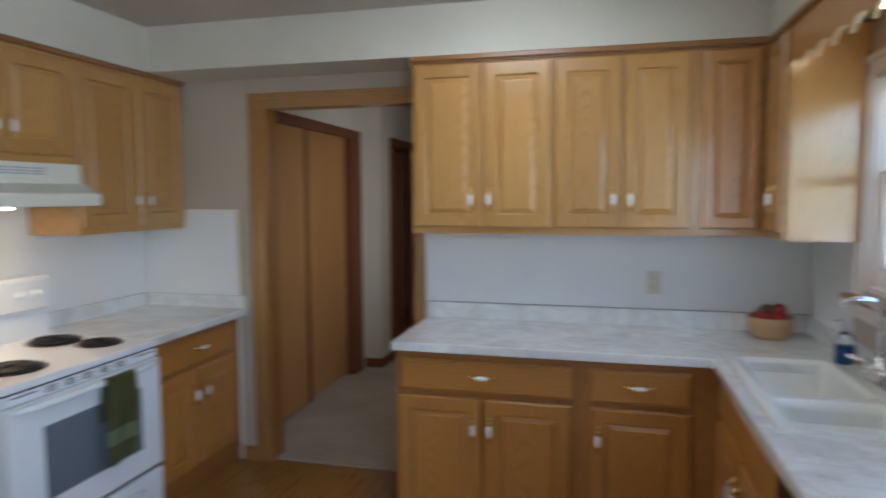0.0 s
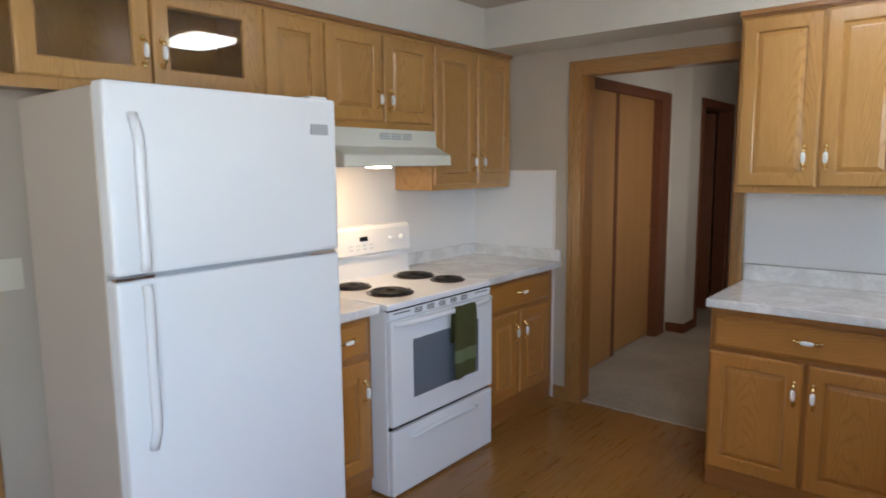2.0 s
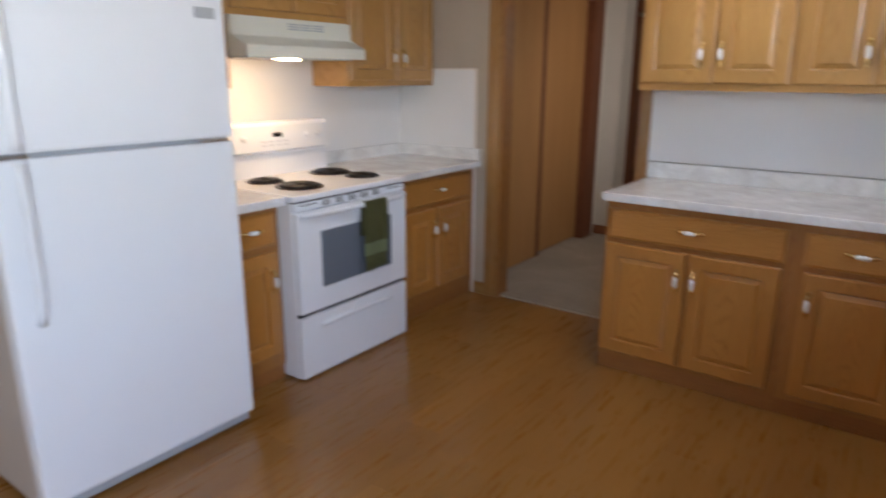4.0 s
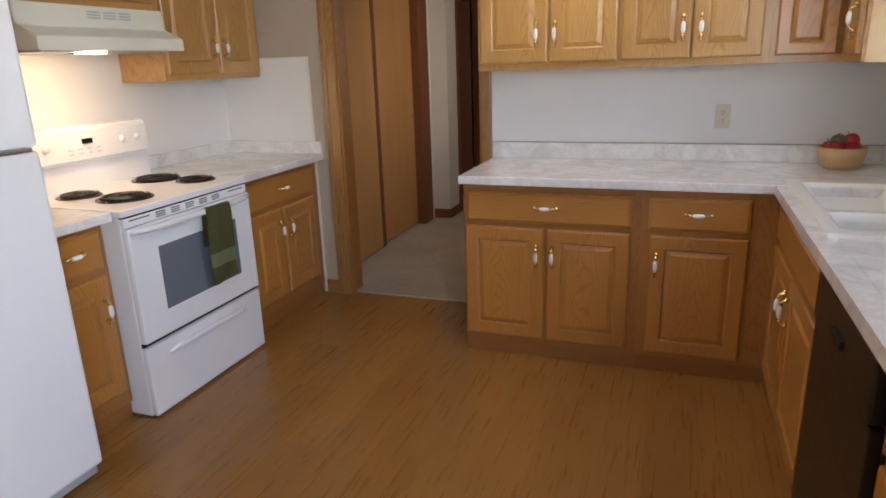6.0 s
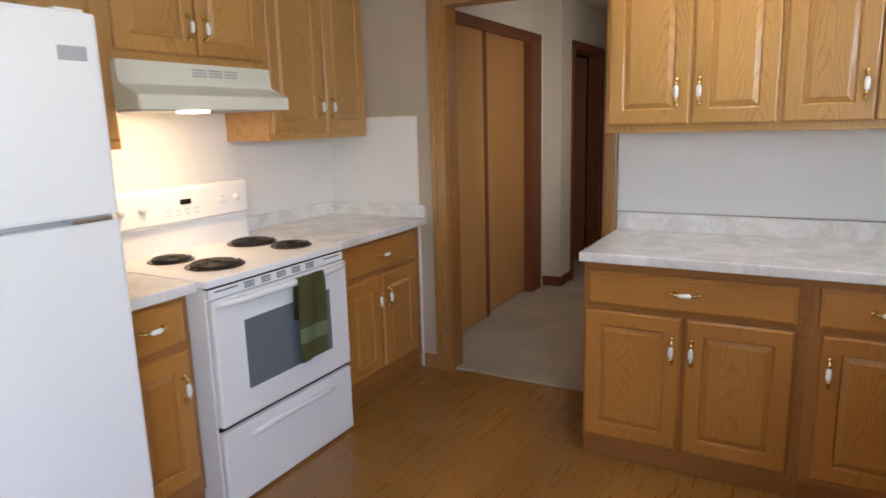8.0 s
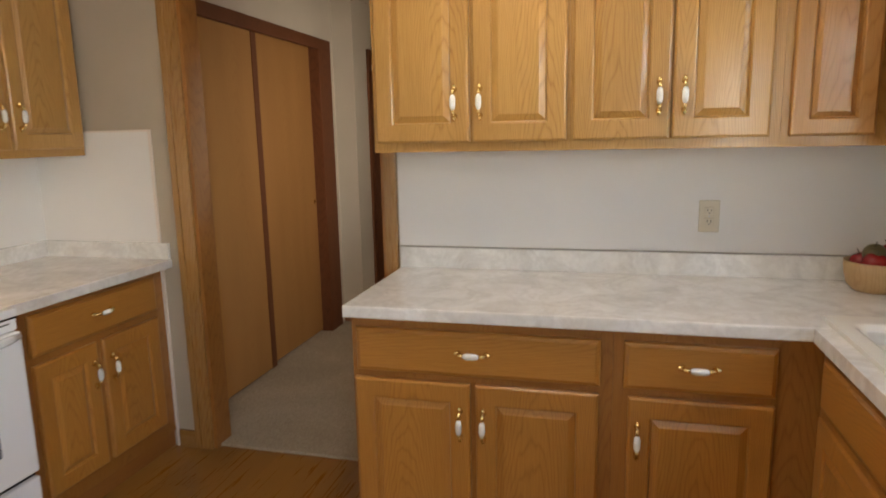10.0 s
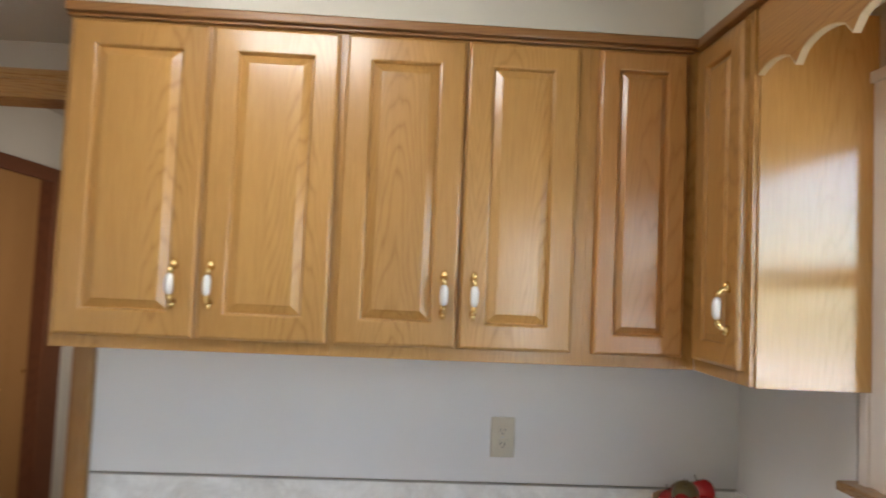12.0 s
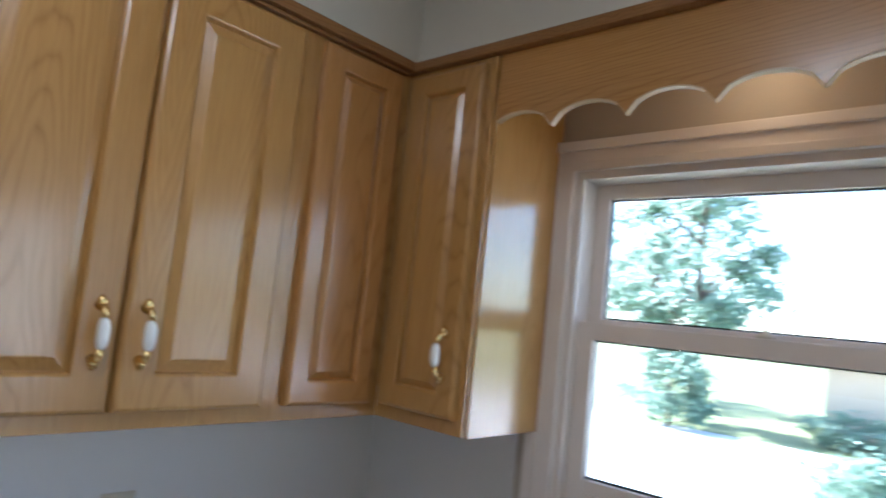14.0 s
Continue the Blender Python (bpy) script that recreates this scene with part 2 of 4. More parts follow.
def towel():
    m, t, b = shader("olive_terry", 0.95)
    v = coords(t, (1, 1, 1), False)
    n1 = node(t, "ShaderNodeTexNoise", Scale=260.0, Detail=2.0)
    t.links.new(v, n1.inputs["Vector"])
    t.links.new(ramp(t, n1.outputs[0], (0.3, (0.115, 0.115, 0.040)), (0.7, (0.185, 0.180, 0.070))), b.inputs["Base Color"])
    bump(t, b, n1.outputs[0], 0.8, 0.004)
    return m


def grass():
    m, t, b = shader("lawn", 0.9)
    v = coords(t, (1, 1, 1), False)
    n0 = node(t, "ShaderNodeTexNoise", Scale=0.25, Detail=8.0)
    n1 = node(t, "ShaderNodeTexNoise", Scale=9.0, Detail=4.0)
    t.links.new(v, n0.inputs["Vector"])
    t.links.new(v, n1.inputs["Vector"])
    c = ramp(t, n0.outputs[0], (0.3, (0.15, 0.19, 0.07)), (0.7, (0.24, 0.27, 0.12)))
    t.links.new(mix(t, c, ramp(t, n1.outputs[0], (0.3, (0.6, 0.6, 0.6)), (0.7, (1, 1, 1))), 1.0, "MULTIPLY"), b.inputs["Base Color"])
    return m


def leaves():
    """Thin leaves that let part of the daylight through."""
    m, t, b = shader("foliage", 0.6)
    g = t.nodes.new("ShaderNodeNewGeometry")
    tone = ramp(t, g.outputs["Random Per Island"], (0, (0.075, 0.12, 0.085)), (1, (0.12, 0.18, 0.13)))
    t.links.new(tone, b.inputs["Base Color"])
    tr = t.nodes.new("ShaderNodeBsdfTranslucent")
    t.links.new(tone, tr.inputs[0])
    both = t.nodes.new("ShaderNodeAddShader")
    t.links.new(b.outputs[0], both.inputs[0])
    t.links.new(tr.outputs[0], both.inputs[1])
    t.links.new(both.outputs[0], t.nodes["Material Output"].inputs[0])
    return m


def glass(name, tint=(1, 1, 1), rough=0.0):
    m, t, b = shader(name, rough)
    b.inputs["Base Color"].default_value = (*tint, 1)
    b.inputs["Transmission Weight"].default_value, b.inputs["IOR"].default_value = 1.0, 1.45
    return m


def glow(name, colour, strength):
    m, t, b = shader(name, 0.4)
    b.inputs["Base Color"].default_value = (*colour, 1)
    b.inputs["Emission Color"].default_value, b.inputs["Emission Strength"].default_value = (*colour, 1), strength
    return m


MARBLE = marble()
CARPET = carpet("hall_carpet", (0.46, 0.40, 0.31), (0.57, 0.50, 0.40))
CARPET_L = carpet("living_carpet", (0.54, 0.40, 0.24), (0.68, 0.54, 0.36))
OLIVE = towel()
SAGE = paint("sage_terry_band", (0.28, 0.33, 0.16), 0.95, 260, 0.003, 0.7)
LAWN, LEAF = grass(), leaves()
GLASS = glass("window_glass")
BOTTLE = glass("clear_plastic", (0.85, 0.93, 1.0), 0.05)
HOOD_LENS = glow("hood_bulb_lens", (1.0, 0.72, 0.42), 3)
CEIL_LENS = glow("ceiling_light_lens", (1.0, 0.97, 0.92), 2.2)

# ---- mesh helpers ----


def box(bm, x0, x1, y0, y1, z0, z1, slot=0, bevel=0.0):
    vs = [bm.verts.new((x, y, z)) for z in (z0, z1) for y in (y0, y1) for x in (x0, x1)]
    fs = []
    for q in ((0, 2, 3, 1), (4, 5, 7, 6), (0, 1, 5, 4), (2, 6, 7, 3), (0, 4, 6, 2), (1, 3, 7, 5)):
        f = bm.faces.new([vs[i] for i in q])
        f.material_index = slot
        fs.append(f)
    if bevel:
        es = list({e for f in fs for e in f.edges})
        r = bmesh.ops.bevel(bm, geom=es, offset=bevel, segments=2, affect="EDGES", profile=0.6)
        for f in r["faces"]:
            f.material_index = slot
    return bm


def boxed(*dims, bevel=0.0):
    return box(bmesh.new(), *dims, bevel=bevel)


def mesh_of(name, bm, mats, smooth=False):
    me = bpy.data.meshes.new(name)
    bmesh.ops.recalc_face_normals(bm, faces=bm.faces)
    bm.to_mesh(me)
    bm.free()
    for m in mats if isinstance(mats, (list, tuple)) else [mats]:
        me.materials.append(m)
    if smooth:
        for p in me.polygons:
            p.use_smooth = True
    return me


def part(name, bm, mats, parent, label="", smooth=False, m=None):
    ob = new(name, mesh_of(name, bm, mats, smooth))
    ob.parent = parent
    if m is not None:
        ob.matrix_basis = m
    return tagged(ob, label)


def thing(name, m, label, category, group="", kind=""):
    ob = new(name)
    ob.empty_display_size = 0.05
    ob.matrix_basis = m
    return tagged(ob, label, category, group, kind)


def solid(name, bm, mats, label, category, m=None, kind="", smooth=False, group=""):
    ob = new(name, mesh_of(name, bm, mats, smooth))
    if m is not None:
        ob.matrix_basis = m
    return tagged(ob, label, category, group, kind)


def rings(bm, w, h, levels, slot=0, back=True):
    """Nested rectangles in the x-z plane, front towards -y; levels: (inset, height)."""
    loops = []
    for i, d in levels:
        loops.append([bm.verts.new(p) for p in ((i, -d, i), (w - i, -d, i), (w - i, -d, h - i), (i, -d, h - i))])
    for a, c in zip(loops, loops[1:]):
        for k in range(4):
            bm.faces.new((a[k], a[(k + 1) % 4], c[(k + 1) % 4], c[k])).material_index = slot
    return loops


def lathe(bm, profile, steps=16, slot=0, close=True):
    """Turns (radius, z) round the z axis."""
    loops = []
    for r, z in profile:
        loops.append([bm.verts.new((r * math.cos(2 * math.pi * k / steps), r * math.sin(2 * math.pi * k / steps), z)) for k in range(steps)])
    for a, c in zip(loops, loops[1:]):
        for k in range(steps):
            bm.faces.new((a[k], a[(k + 1) % steps], c[(k + 1) % steps], c[k])).material_index = slot
    if close:
        bm.faces.new(loops[0][::-1]).material_index = slot
        bm.faces.new(loops[-1]).material_index = slot
    return bm


def tube(bm, pts, radii, steps=10, slot=0):
    pts = [Vector(p) for p in pts]
    loops = []
    for i, p in enumerate(pts):
        d = (pts[min(i + 1, len(pts) - 1)] - pts[max(i - 1, 0)]).normalized()
        a = d.orthogonal().normalized() if i == 0 else (loops_axis - d * loops_axis.dot(d)).normalized()
        loops_axis = a
        c = d.cross(a)
        r = radii[i] if isinstance(radii, (list, tuple)) else radii
        loops.append([bm.verts.new(p + r * (math.cos(2 * math.pi * k / steps) * a + math.sin(2 * math.pi * k / steps) * c)) for k in range(steps)])
    for a, c in zip(loops, loops[1:]):
        for k in range(steps):
            bm.faces.new((a[k], a[(k + 1) % steps], c[(k + 1) % steps], c[k])).material_index = slot
    bm.faces.new(loops[0][::-1]).material_index = slot
    bm.faces.new(loops[-1]).material_index = slot
    return bm


# ---- the shell ----
XL, XR, YB, YS, ZC = -2.585, 1.10, 3.35, -3.0, 2.475
SOF = 2.238
T = 0.12


def wall(name, mat, boxes, label):
    bm = bmesh.new()
    for b in boxes:
        box(bm, *b)
    return solid(name, bm, mat, label, "wall", kind="structure")


DX0, DX1, DZ = -1.765, -0.855, 2.07
wall("wall_north", WALL, [(XL - T, DX0, YB, YB + T, 0, ZC), (DX1, XR + T, YB, YB + T, 0, ZC), (DX0, DX1, YB, YB + T, DZ + 0.02, ZC)],
     "beige painted kitchen wall with a cased doorway to the hall")
wall("wall_west", WALL, [(XL - T, XL, 0.36, YB, 0, ZC), (XL - T - 0.10, XL - T, 0.36, 0.75, 0, 2.42), (XL - T, XL, -1.5, 0.36, 2.09, ZC), (XL - T, XL, YS, -1.5, 0, ZC)],
     "beige painted kitchen wall beside the living room opening")
WY0, WY1, WZ0, WZ1 = 0.95, 2.732, 1.205, 2.016
# the opening from y -2.0 to -0.3 is invented, for the side fill
wall("wall_east", WALL, [(XR, XR + T, YS, -2.0, 0, ZC), (XR, XR + T, -2.0, -0.3, 0, 0.85), (XR, XR + T, -2.0, -0.3, 2.1, ZC), (XR, XR + T, -0.3, WY0, 0, ZC),
                         (XR, XR + T, WY0, WY1, 0, WZ0), (XR, XR + T, WY0, WY1, WZ1, ZC), (XR, XR + T, WY1, YB, 0, ZC)],
     "beige painted kitchen wall with a window above the sink")
wall("wall_south", WALL, [(XL - T, XR + T, YS - T, YS, 0, ZC)], "plain beige painted kitchen wall")
solid("ceiling", boxed(XL - T, XR + T, YS - T, YB + T, ZC, ZC + 0.1), CEIL, "pale matt painted kitchen ceiling", "ceiling", kind="structure")
for nm, b in (("soffit_north", (XL, XR, 3.022, YB)), ("soffit_west", (XL, -2.262, 0.36, 3.022)), ("soffit_east", (0.812, XR, 0.9, 3.022))):
    solid(nm, boxed(*b, SOF, ZC), SOFFIT, "cream painted soffit above the wall cabinets", "soffit", kind="structure")
# hall
wall("wall_hall_west", HALL_WALL, [(-2.09, -1.97, 5.37, 5.45, 0, 2.45), (-2.09, -1.97, YB + T, 5.37, 2.10, 2.45), (-2.09, -1.97, YB + T, 3.58, 0, 2.10),
                                   (-2.09, -1.81, 5.45, 5.78, 0, 2.45), (-1.93, -1.81, 5.78, 6.63, 2.05, 2.45), (-1.93, -1.81, 6.63, 8.4, 0, 2.45)],
     "pale hall wall that steps out past the closet")
wall("wall_hall_east", HALL_WALL, [(-0.85, -0.75, YB + T, 8.4, 0, 2.45)], "pale plain hall wall")
wall("wall_hall_north", HALL_WALL, [(-3.6, -0.75, 8.4, 8.5, 0, 2.45)], "pale plain hall end wall")
wall("wall_far_room", LIVING_WALL, [(-3.6, -3.5, 5.4, 8.4, 0, 2.45), (-3.5, -2.09, 5.4, 5.5, 0, 2.45)], "plain wall of the room off the hall")
wall("closet_back", HALL_WALL, [(-2.7, -2.62, YB + T, 5.4, 0, 2.45)], "plain back wall of the closet")
solid("ceiling_hall", boxed(-3.6, -0.75, YB + T, 8.5, 2.45, 2.55), CEIL, "pale hall ceiling", "ceiling", kind="structure")
solid("floor_hall", boxed(-3.6, -0.75, 3.385, 8.5, -0.1, 0.012), CARPET, "beige short-pile hall carpet", "carpet", kind="structure")
# living room
LX = -6.47
wall("wall_living_west", LIVING_WALL, [(LX - T, LX, YS, 0.735, 0, 2.42), (LX - T, LX, 0.735, 2.05, 0, 0.86), (LX - T, LX, 0.735, 2.05, 1.955, 2.42), (LX - T, LX, 2.05, YB, 0, 2.42)],
     "warm beige living room wall with a window")
wall("wall_living_north", LIVING_WALL, [(LX - T, XL - T, YB, YB + T, 0, 2.42)], "warm beige plain living room wall")
# unseen opening, added so that the living room gets more light
wall("wall_living_south", LIVING_WALL, [(LX - T, -5.25, YS - T, YS, 0, 2.42), (-4.15, XL - T, YS - T, YS, 0, 2.42), (-5.25, -4.15, YS - T, YS, 2.0, 2.42), (-5.25, -4.15, YS - T, YS, 0, 0.9)],
     "warm beige living room wall with an added unseen opening")
solid("ceiling_living", boxed(LX - T, XL - T, YS - T, YB + T, 2.42, 2.52), CEIL, "pale living room ceiling", "ceiling", kind="structure")
solid("floor_living", boxed(LX - T, XL - 0.02, YS - T, YB + T, -0.1, 0.008), CARPET_L, "tan living room carpet with trodden marks", "carpet", kind="structure")

# ---- doorway, casings, baseboards ----


door = thing("door_1", pose(0, YB, 0), "oak-cased doorway without a door, opening to the carpeted hall", "doorway", kind="structure")
CW = 0.088
for nm, d in (("jamb", (DX0, DX0 + 0.02, 0.0, T, 0, DZ)), ("jamb", (DX1 - 0.02, DX1, 0.0, T, 0, DZ))):
    part(nm, boxed(*d, bevel=0.002), OAK_FRAME, door, "darker reddish jamb")
part("head_jamb", boxed(DX0, DX1, 0.0, T, DZ, DZ + 0.02, bevel=0.002), OAK_TRIM_H, door)
for x0, x1 in ((DX0 - CW, DX0 + 0.006), (DX1 - 0.006, DX1 + 0.05)):
    bm = bmesh.new()
    box(bm, x0, x1, -0.013, 0, 0, DZ + 0.085, bevel=0.004)
    box(bm, x0 + 0.005 if x0 < -1.5 else x0 + 0.03, x0 + 0.035 if x0 < -1.5 else x1 - 0.002, -0.02, -0.011, 0, DZ + 0.083, bevel=0.004)
    part("casing", bm, OAK_TRIM, door)
bm = bmesh.new()
box(bm, DX0 + 0.004, DX1 + 0.05, -0.0135, 0, DZ - 0.003, DZ + 0.085, bevel=0.004)
box(bm, DX0 - 0.05, DX1 + 0.05, -0.0205, -0.011, DZ + 0.052, DZ + 0.082, bevel=0.004)
part("head_casing", bm, OAK_TRIM_H, door)


def base_strip(name, m, length, mat, height=0.085):
    bm = bmesh.new()
    box(bm, 0, length, -0.012, 0, 0, height, bevel=0.004)
    return solid(name, bm, mat, "stained wooden baseboard along the wall", "baseboard", m, kind="structure")


base_strip("baseboard", pose(-1.94, YB, 0), DX0 - CW + 1.94, OAK_TRIM_H)
base_strip("baseboard", pose(-1.97, 5.45, 0.012), 0.172, DARK_WOOD)
base_strip("baseboard", pose(-1.81, 5.44, 0.012, 0, 0, 90), 0.27, DARK_WOOD)
base_strip("baseboard", pose(LX, YS, 0.008, 0, 0, 90), 3.8, DARK_WOOD)
base_strip("baseboard", pose(XL, 0.406, 0, 0, 0, 90), 0.09, OAK_TRIM_H)

# closet with two sliding slab doors
closet = thing("closet_doors", pose(-1.97, 3.6, 0.012, 0, 0, 90), "closet with two flat wooden sliding doors in a dark frame", "closet", kind="structure")
part("sliding_door", boxed(0.02, 0.75, 0.025, 0.055, 0.012, 2.075, bevel=0.002), BIRCH, closet)
part("sliding_door", boxed(0.70, 1.60, 0.062, 0.092, 0.012, 2.075, bevel=0.002), BIRCH, closet)
part("door_edge", boxed(0.735, 0.790, 0.02, 0.06, 0.012, 2.075, bevel=0.002), DARK_WOOD, closet, "dark stained door edge")
for x0, x1 in ((-0.055, 0.02), (1.57, 1.77)):
    part("casing", boxed(x0, x1, -0.016, 0.10, 0, 2.09, bevel=0.005), DARK_WOOD, closet)
part("head_casing", boxed(-0.055, 1.77, -0.017, 0.02, 2.045, 2.12, bevel=0.005), DARK_WOOD, closet)
part("track", boxed(0.0, 1.57, 0.02, 0.1, 2.07, 2.10), SEAM, closet)
part("finger_pull", lathe(bmesh.new(), [(0.012, 0), (0.012, 0.003), (0.009, 0.003)], 14), BRASS, closet, "round brass finger pull", True, pose(1.54, 0.0625, 0.98, 90))

# door off the hall
hd = thing("door_2", pose(-1.81, 5.78, 0.012, 0, 0, 90), "dark stained wooden door standing open off the hall", "door", kind="structure")
for x0, x1 in ((-0.065, 0.0), (0.85, 0.915)):
    part("casing", boxed(x0, x1, -0.018, 0.0, 0, 2.10, bevel=0.004), DARK_WOOD, hd)
for x0, x1 in ((0.0, 0.02), (0.83, 0.85)):
    part("jamb", boxed(x0, x1, 0, 0.12, 0, 2.03), DARK_WOOD, hd)
part("head_casing", boxed(-0.065, 0.915, -0.019, 0.0, 2.03, 2.10, bevel=0.004), DARK_WOOD, hd)
part("head_jamb", boxed(0.0, 0.85, 0, 0.12, 2.03, 2.05), DARK_WOOD, hd)
leaf = part("leaf", boxed(0, 0.8, -0.02, 0.02, 0.01, 2.02, bevel=0.003), DARK_WOOD, hd, m=pose(0.80, 0.13, 0, 0, 0, 112))
part("door_knob", lathe(bmesh.new(), [(0.02, 0), (0.02, 0.006), (0.009, 0.01), (0.009, 0.03), (0.024, 0.04), (0.024, 0.055), (0.01, 0.062)], 14), BRASS, hd, "brass door knob", True,
     pose(0.56, 0.84, 0.95, 90))

# living room opening: cased wall end
op = thing("opening_trim", pose(XL, 0.36, 0), "oak trim round the opening to the living room", "trim", kind="structure")
DEEP = T + 0.10
part("jamb", boxed(-DEEP - 0.002, 0.002, -0.028, 0, 0.009, 2.09, bevel=0.002), OAK_TRIM, op)
part("casing", boxed(0.0025, 0.018, -0.026, 0.044, 0.0, 2.16, bevel=0.006), OAK_TRIM, op)
part("casing", boxed(-DEEP - 0.018, -DEEP - 0.0025, -0.026, 0.044, 0.009, 2.16, bevel=0.006), OAK_TRIM, op)
part("head_jamb", boxed(-T, 0, -1.86, -0.028, 2.07, 2.09), OAK_TRIM, op)
part("head_casing", boxed(0, 0.019, -1.93, -0.026, 2.075, 2.16, bevel=0.006), OAK_TRIM, op)

# ---- cabinets ----


def handle_mesh():
    """Upright pull, 0.118 long: brass feet and a white ceramic grip. Front towards -y."""
    bm = bmesh.new()
    for s in (1, -1):
        tube(bm, [(0, 0.0, s * 0.044), (0, -0.006, s * 0.0442), (0, -0.016, s * 0.043), (0, -0.023, s * 0.036), (0, -0.025, s * 0.026)], [0.0095, 0.006, 0.0055, 0.0065, 0.0068], 10, 0)
        tube(bm, [(0, -0.001, s * 0.040), (0, -0.004, s * 0.048), (0, -0.006, s * 0.055), (0, -0.003, s * 0.060)], [0.006, 0.0085, 0.007, 0.003], 8, 0)
    tube(bm, [(0, -0.025, -0.024), (0, -0.0265, -0.018), (0, -0.028, -0.010), (0, -0.028, 0.010), (0, -0.0265, 0.018), (0, -0.025, 0.024)],
         [0.006, 0.0088, 0.0104, 0.0104, 0.0088, 0.006], 12, 1)
    return mesh_of("handle", bm, [BRASS, CERAMIC], True)


HANDLE = handle_mesh()


def handle(parent, x, z, level=False):
    ob = new("handle", HANDLE)
    ob.parent = parent
    ob.matrix_basis = pose(x, -0.021, z, 0, 90 if level else 0, 0)
    return tagged(ob, "brass handle with a white ceramic grip")


def door_panel(cab, x0, x1, z0, z1, hx=None, hz=None, glazed=False, timber=None):
    # low doors take the oak with shade in its colour
    timber = timber or (OAK if z0 > 1 else OAK_SHADED)
    w, h = x1 - x0, z1 - z0
    bm = bmesh.new()
    st = 0.060 if w > 0.25 else 0.047
    lv = [(0.0, 0.0), (0.0, 0.014), (0.003, 0.018), (0.008, 0.0205), (st, 0.0205), (st + 0.004, 0.019), (st + 0.008, 0.010)]
    lp = rings(bm, w, h, lv + ([(st + 0.008, 0.0)] if glazed else []))
    if glazed:
        for k in range(4):
            bm.faces.new((lp[0][k], lp[0][(k + 1) % 4], lp[-1][(k + 1) % 4], lp[-1][k]))
    d = part("door", bm, timber, cab, m=pose(x0, 0, z0))
    bm = bmesh.new()
    i = st + 0.008
    if glazed:
        box(bm, i - 0.004, w - i + 0.004, -0.009, -0.005, i - 0.004, h - i + 0.004)
        part("pane", bm, GLASS, d, "clear glass pane")
    else:
        bv = 0.019 if w > 0.25 else 0.013
        lp = rings(bm, w, h, [(i - 0.003, 0.008), (i, 0.0095), (i + 0.003, 0.0105), (i + bv, 0.0175), (i + bv + 0.002, 0.0190), (i + bv + 0.005, 0.0193)])
        bm.faces.new(lp[-1])
        part("raised_panel", bm, timber, d)
    if hx is not None:
        handle(d, hx - x0, hz - z0)
    return d


def drawer_front(cab, x0, x1, z0, z1, pull=True):
    w, h = x1 - x0, z1 - z0
    bm = bmesh.new()
    lp = rings(bm, w, h, [(0, 0), (0, 0.010), (0.004, 0.015), (0.010, 0.0175), (0.014, 0.0205)])
    bm.faces.new(lp[-1])
    d = part("drawer", bm, OAK_SHADED_H, cab, m=pose(x0, 0, z0))
    if pull:
        handle(d, w / 2, h / 2 + 0.006, True)
    return d


def cabinet(name, m, w, z0, z1, depth, label, doors=(), drawers=(), kick=False, frame_gaps=(), hollow=False, group=""):
    cab = thing(name, m, label, "cabinet", group)
    bm = bmesh.new()
    if hollow:
        for b in ((0, 0.018, 0.018, depth, z0, z1), (w - 0.018, w, 0.018, depth, z0, z1), (0.018, w - 0.018, 0.018, depth, z0 + 0.02, z0 + 0.036),
                  (0.018, w - 0.018, 0.018, depth, z1 - 0.018, z1), (0.018, w - 0.018, depth - 0.008, depth, z0 + 0.036, z1 - 0.018)):
            box(bm, *b)
    else:
        box(bm, 0, w, 0.018, depth, z0 + (0.02 if not kick else 0.10), z1)
        if not kick:
            for b in ((0, 0.016, 0.018, depth, z0, z0 + 0.02), (w - 0.016, w, 0.018, depth, z0, z0 + 0.02)):
                box(bm, *b)
    part("body", bm, OAK_SHADED if kick else OAK, cab)
    bm = bmesh.new()
    zb = z0 + (0.078 if kick else 0)
    if hollow:
        for b in ((0, 0.035, 0, 0.018, zb, z1), (w - 0.035, w, 0, 0.018, zb, z1), (0.035, w - 0.035, 0, 0.018, zb, zb + 0.04), (0.035, w - 0.035, 0, 0.018, z1 - 0.05, z1), (w / 2 - 0.03, w / 2 + 0.03, 0, 0.018, zb + 0.04, z1 - 0.05)):
            box(bm, *b)
    else:
        box(bm, 0, w, 0, 0.018, zb, z1, bevel=0.0015)
    part("face_frame", bm, OAK_FRAME if kick else OAK, cab)
    if kick:
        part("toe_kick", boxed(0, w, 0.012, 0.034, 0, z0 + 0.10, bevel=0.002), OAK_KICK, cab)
    for d in doors:
        door_panel(cab, *d)
    for d in drawers:
        drawer_front(cab, *d)
    return cab


UB, UT = 1.388, 2.214          # wall cabinets, bottom and top
FB = 3.05                      # face of the back wall cabinets
UPPER = "wall cabinets"
LOWER = "base cabinets"
d0, d1 = 1.420, 2.198


def at_back(x):
    return pose(x, FB, 0)


cabinet("wall_cabinet", at_back(-0.785), 0.68, UB, UT, YB - FB, "oak wall cabinet with two raised-panel doors above the worktop",
        [(0.013, 0.348, d0, d1, 0.298, 1.552), (0.358, 0.672, d0, d1, 0.386, 1.552)], group=UPPER)
cabinet("wall_cabinet", at_back(-0.105), 0.635, UB, UT, YB - FB, "oak wall cabinet with two raised-panel doors above the worktop",
        [(0.010, 0.311, d0, d1, 0.277, 1.552), (0.318, 0.602, d0, d1, 0.352, 1.552)], group=UPPER)
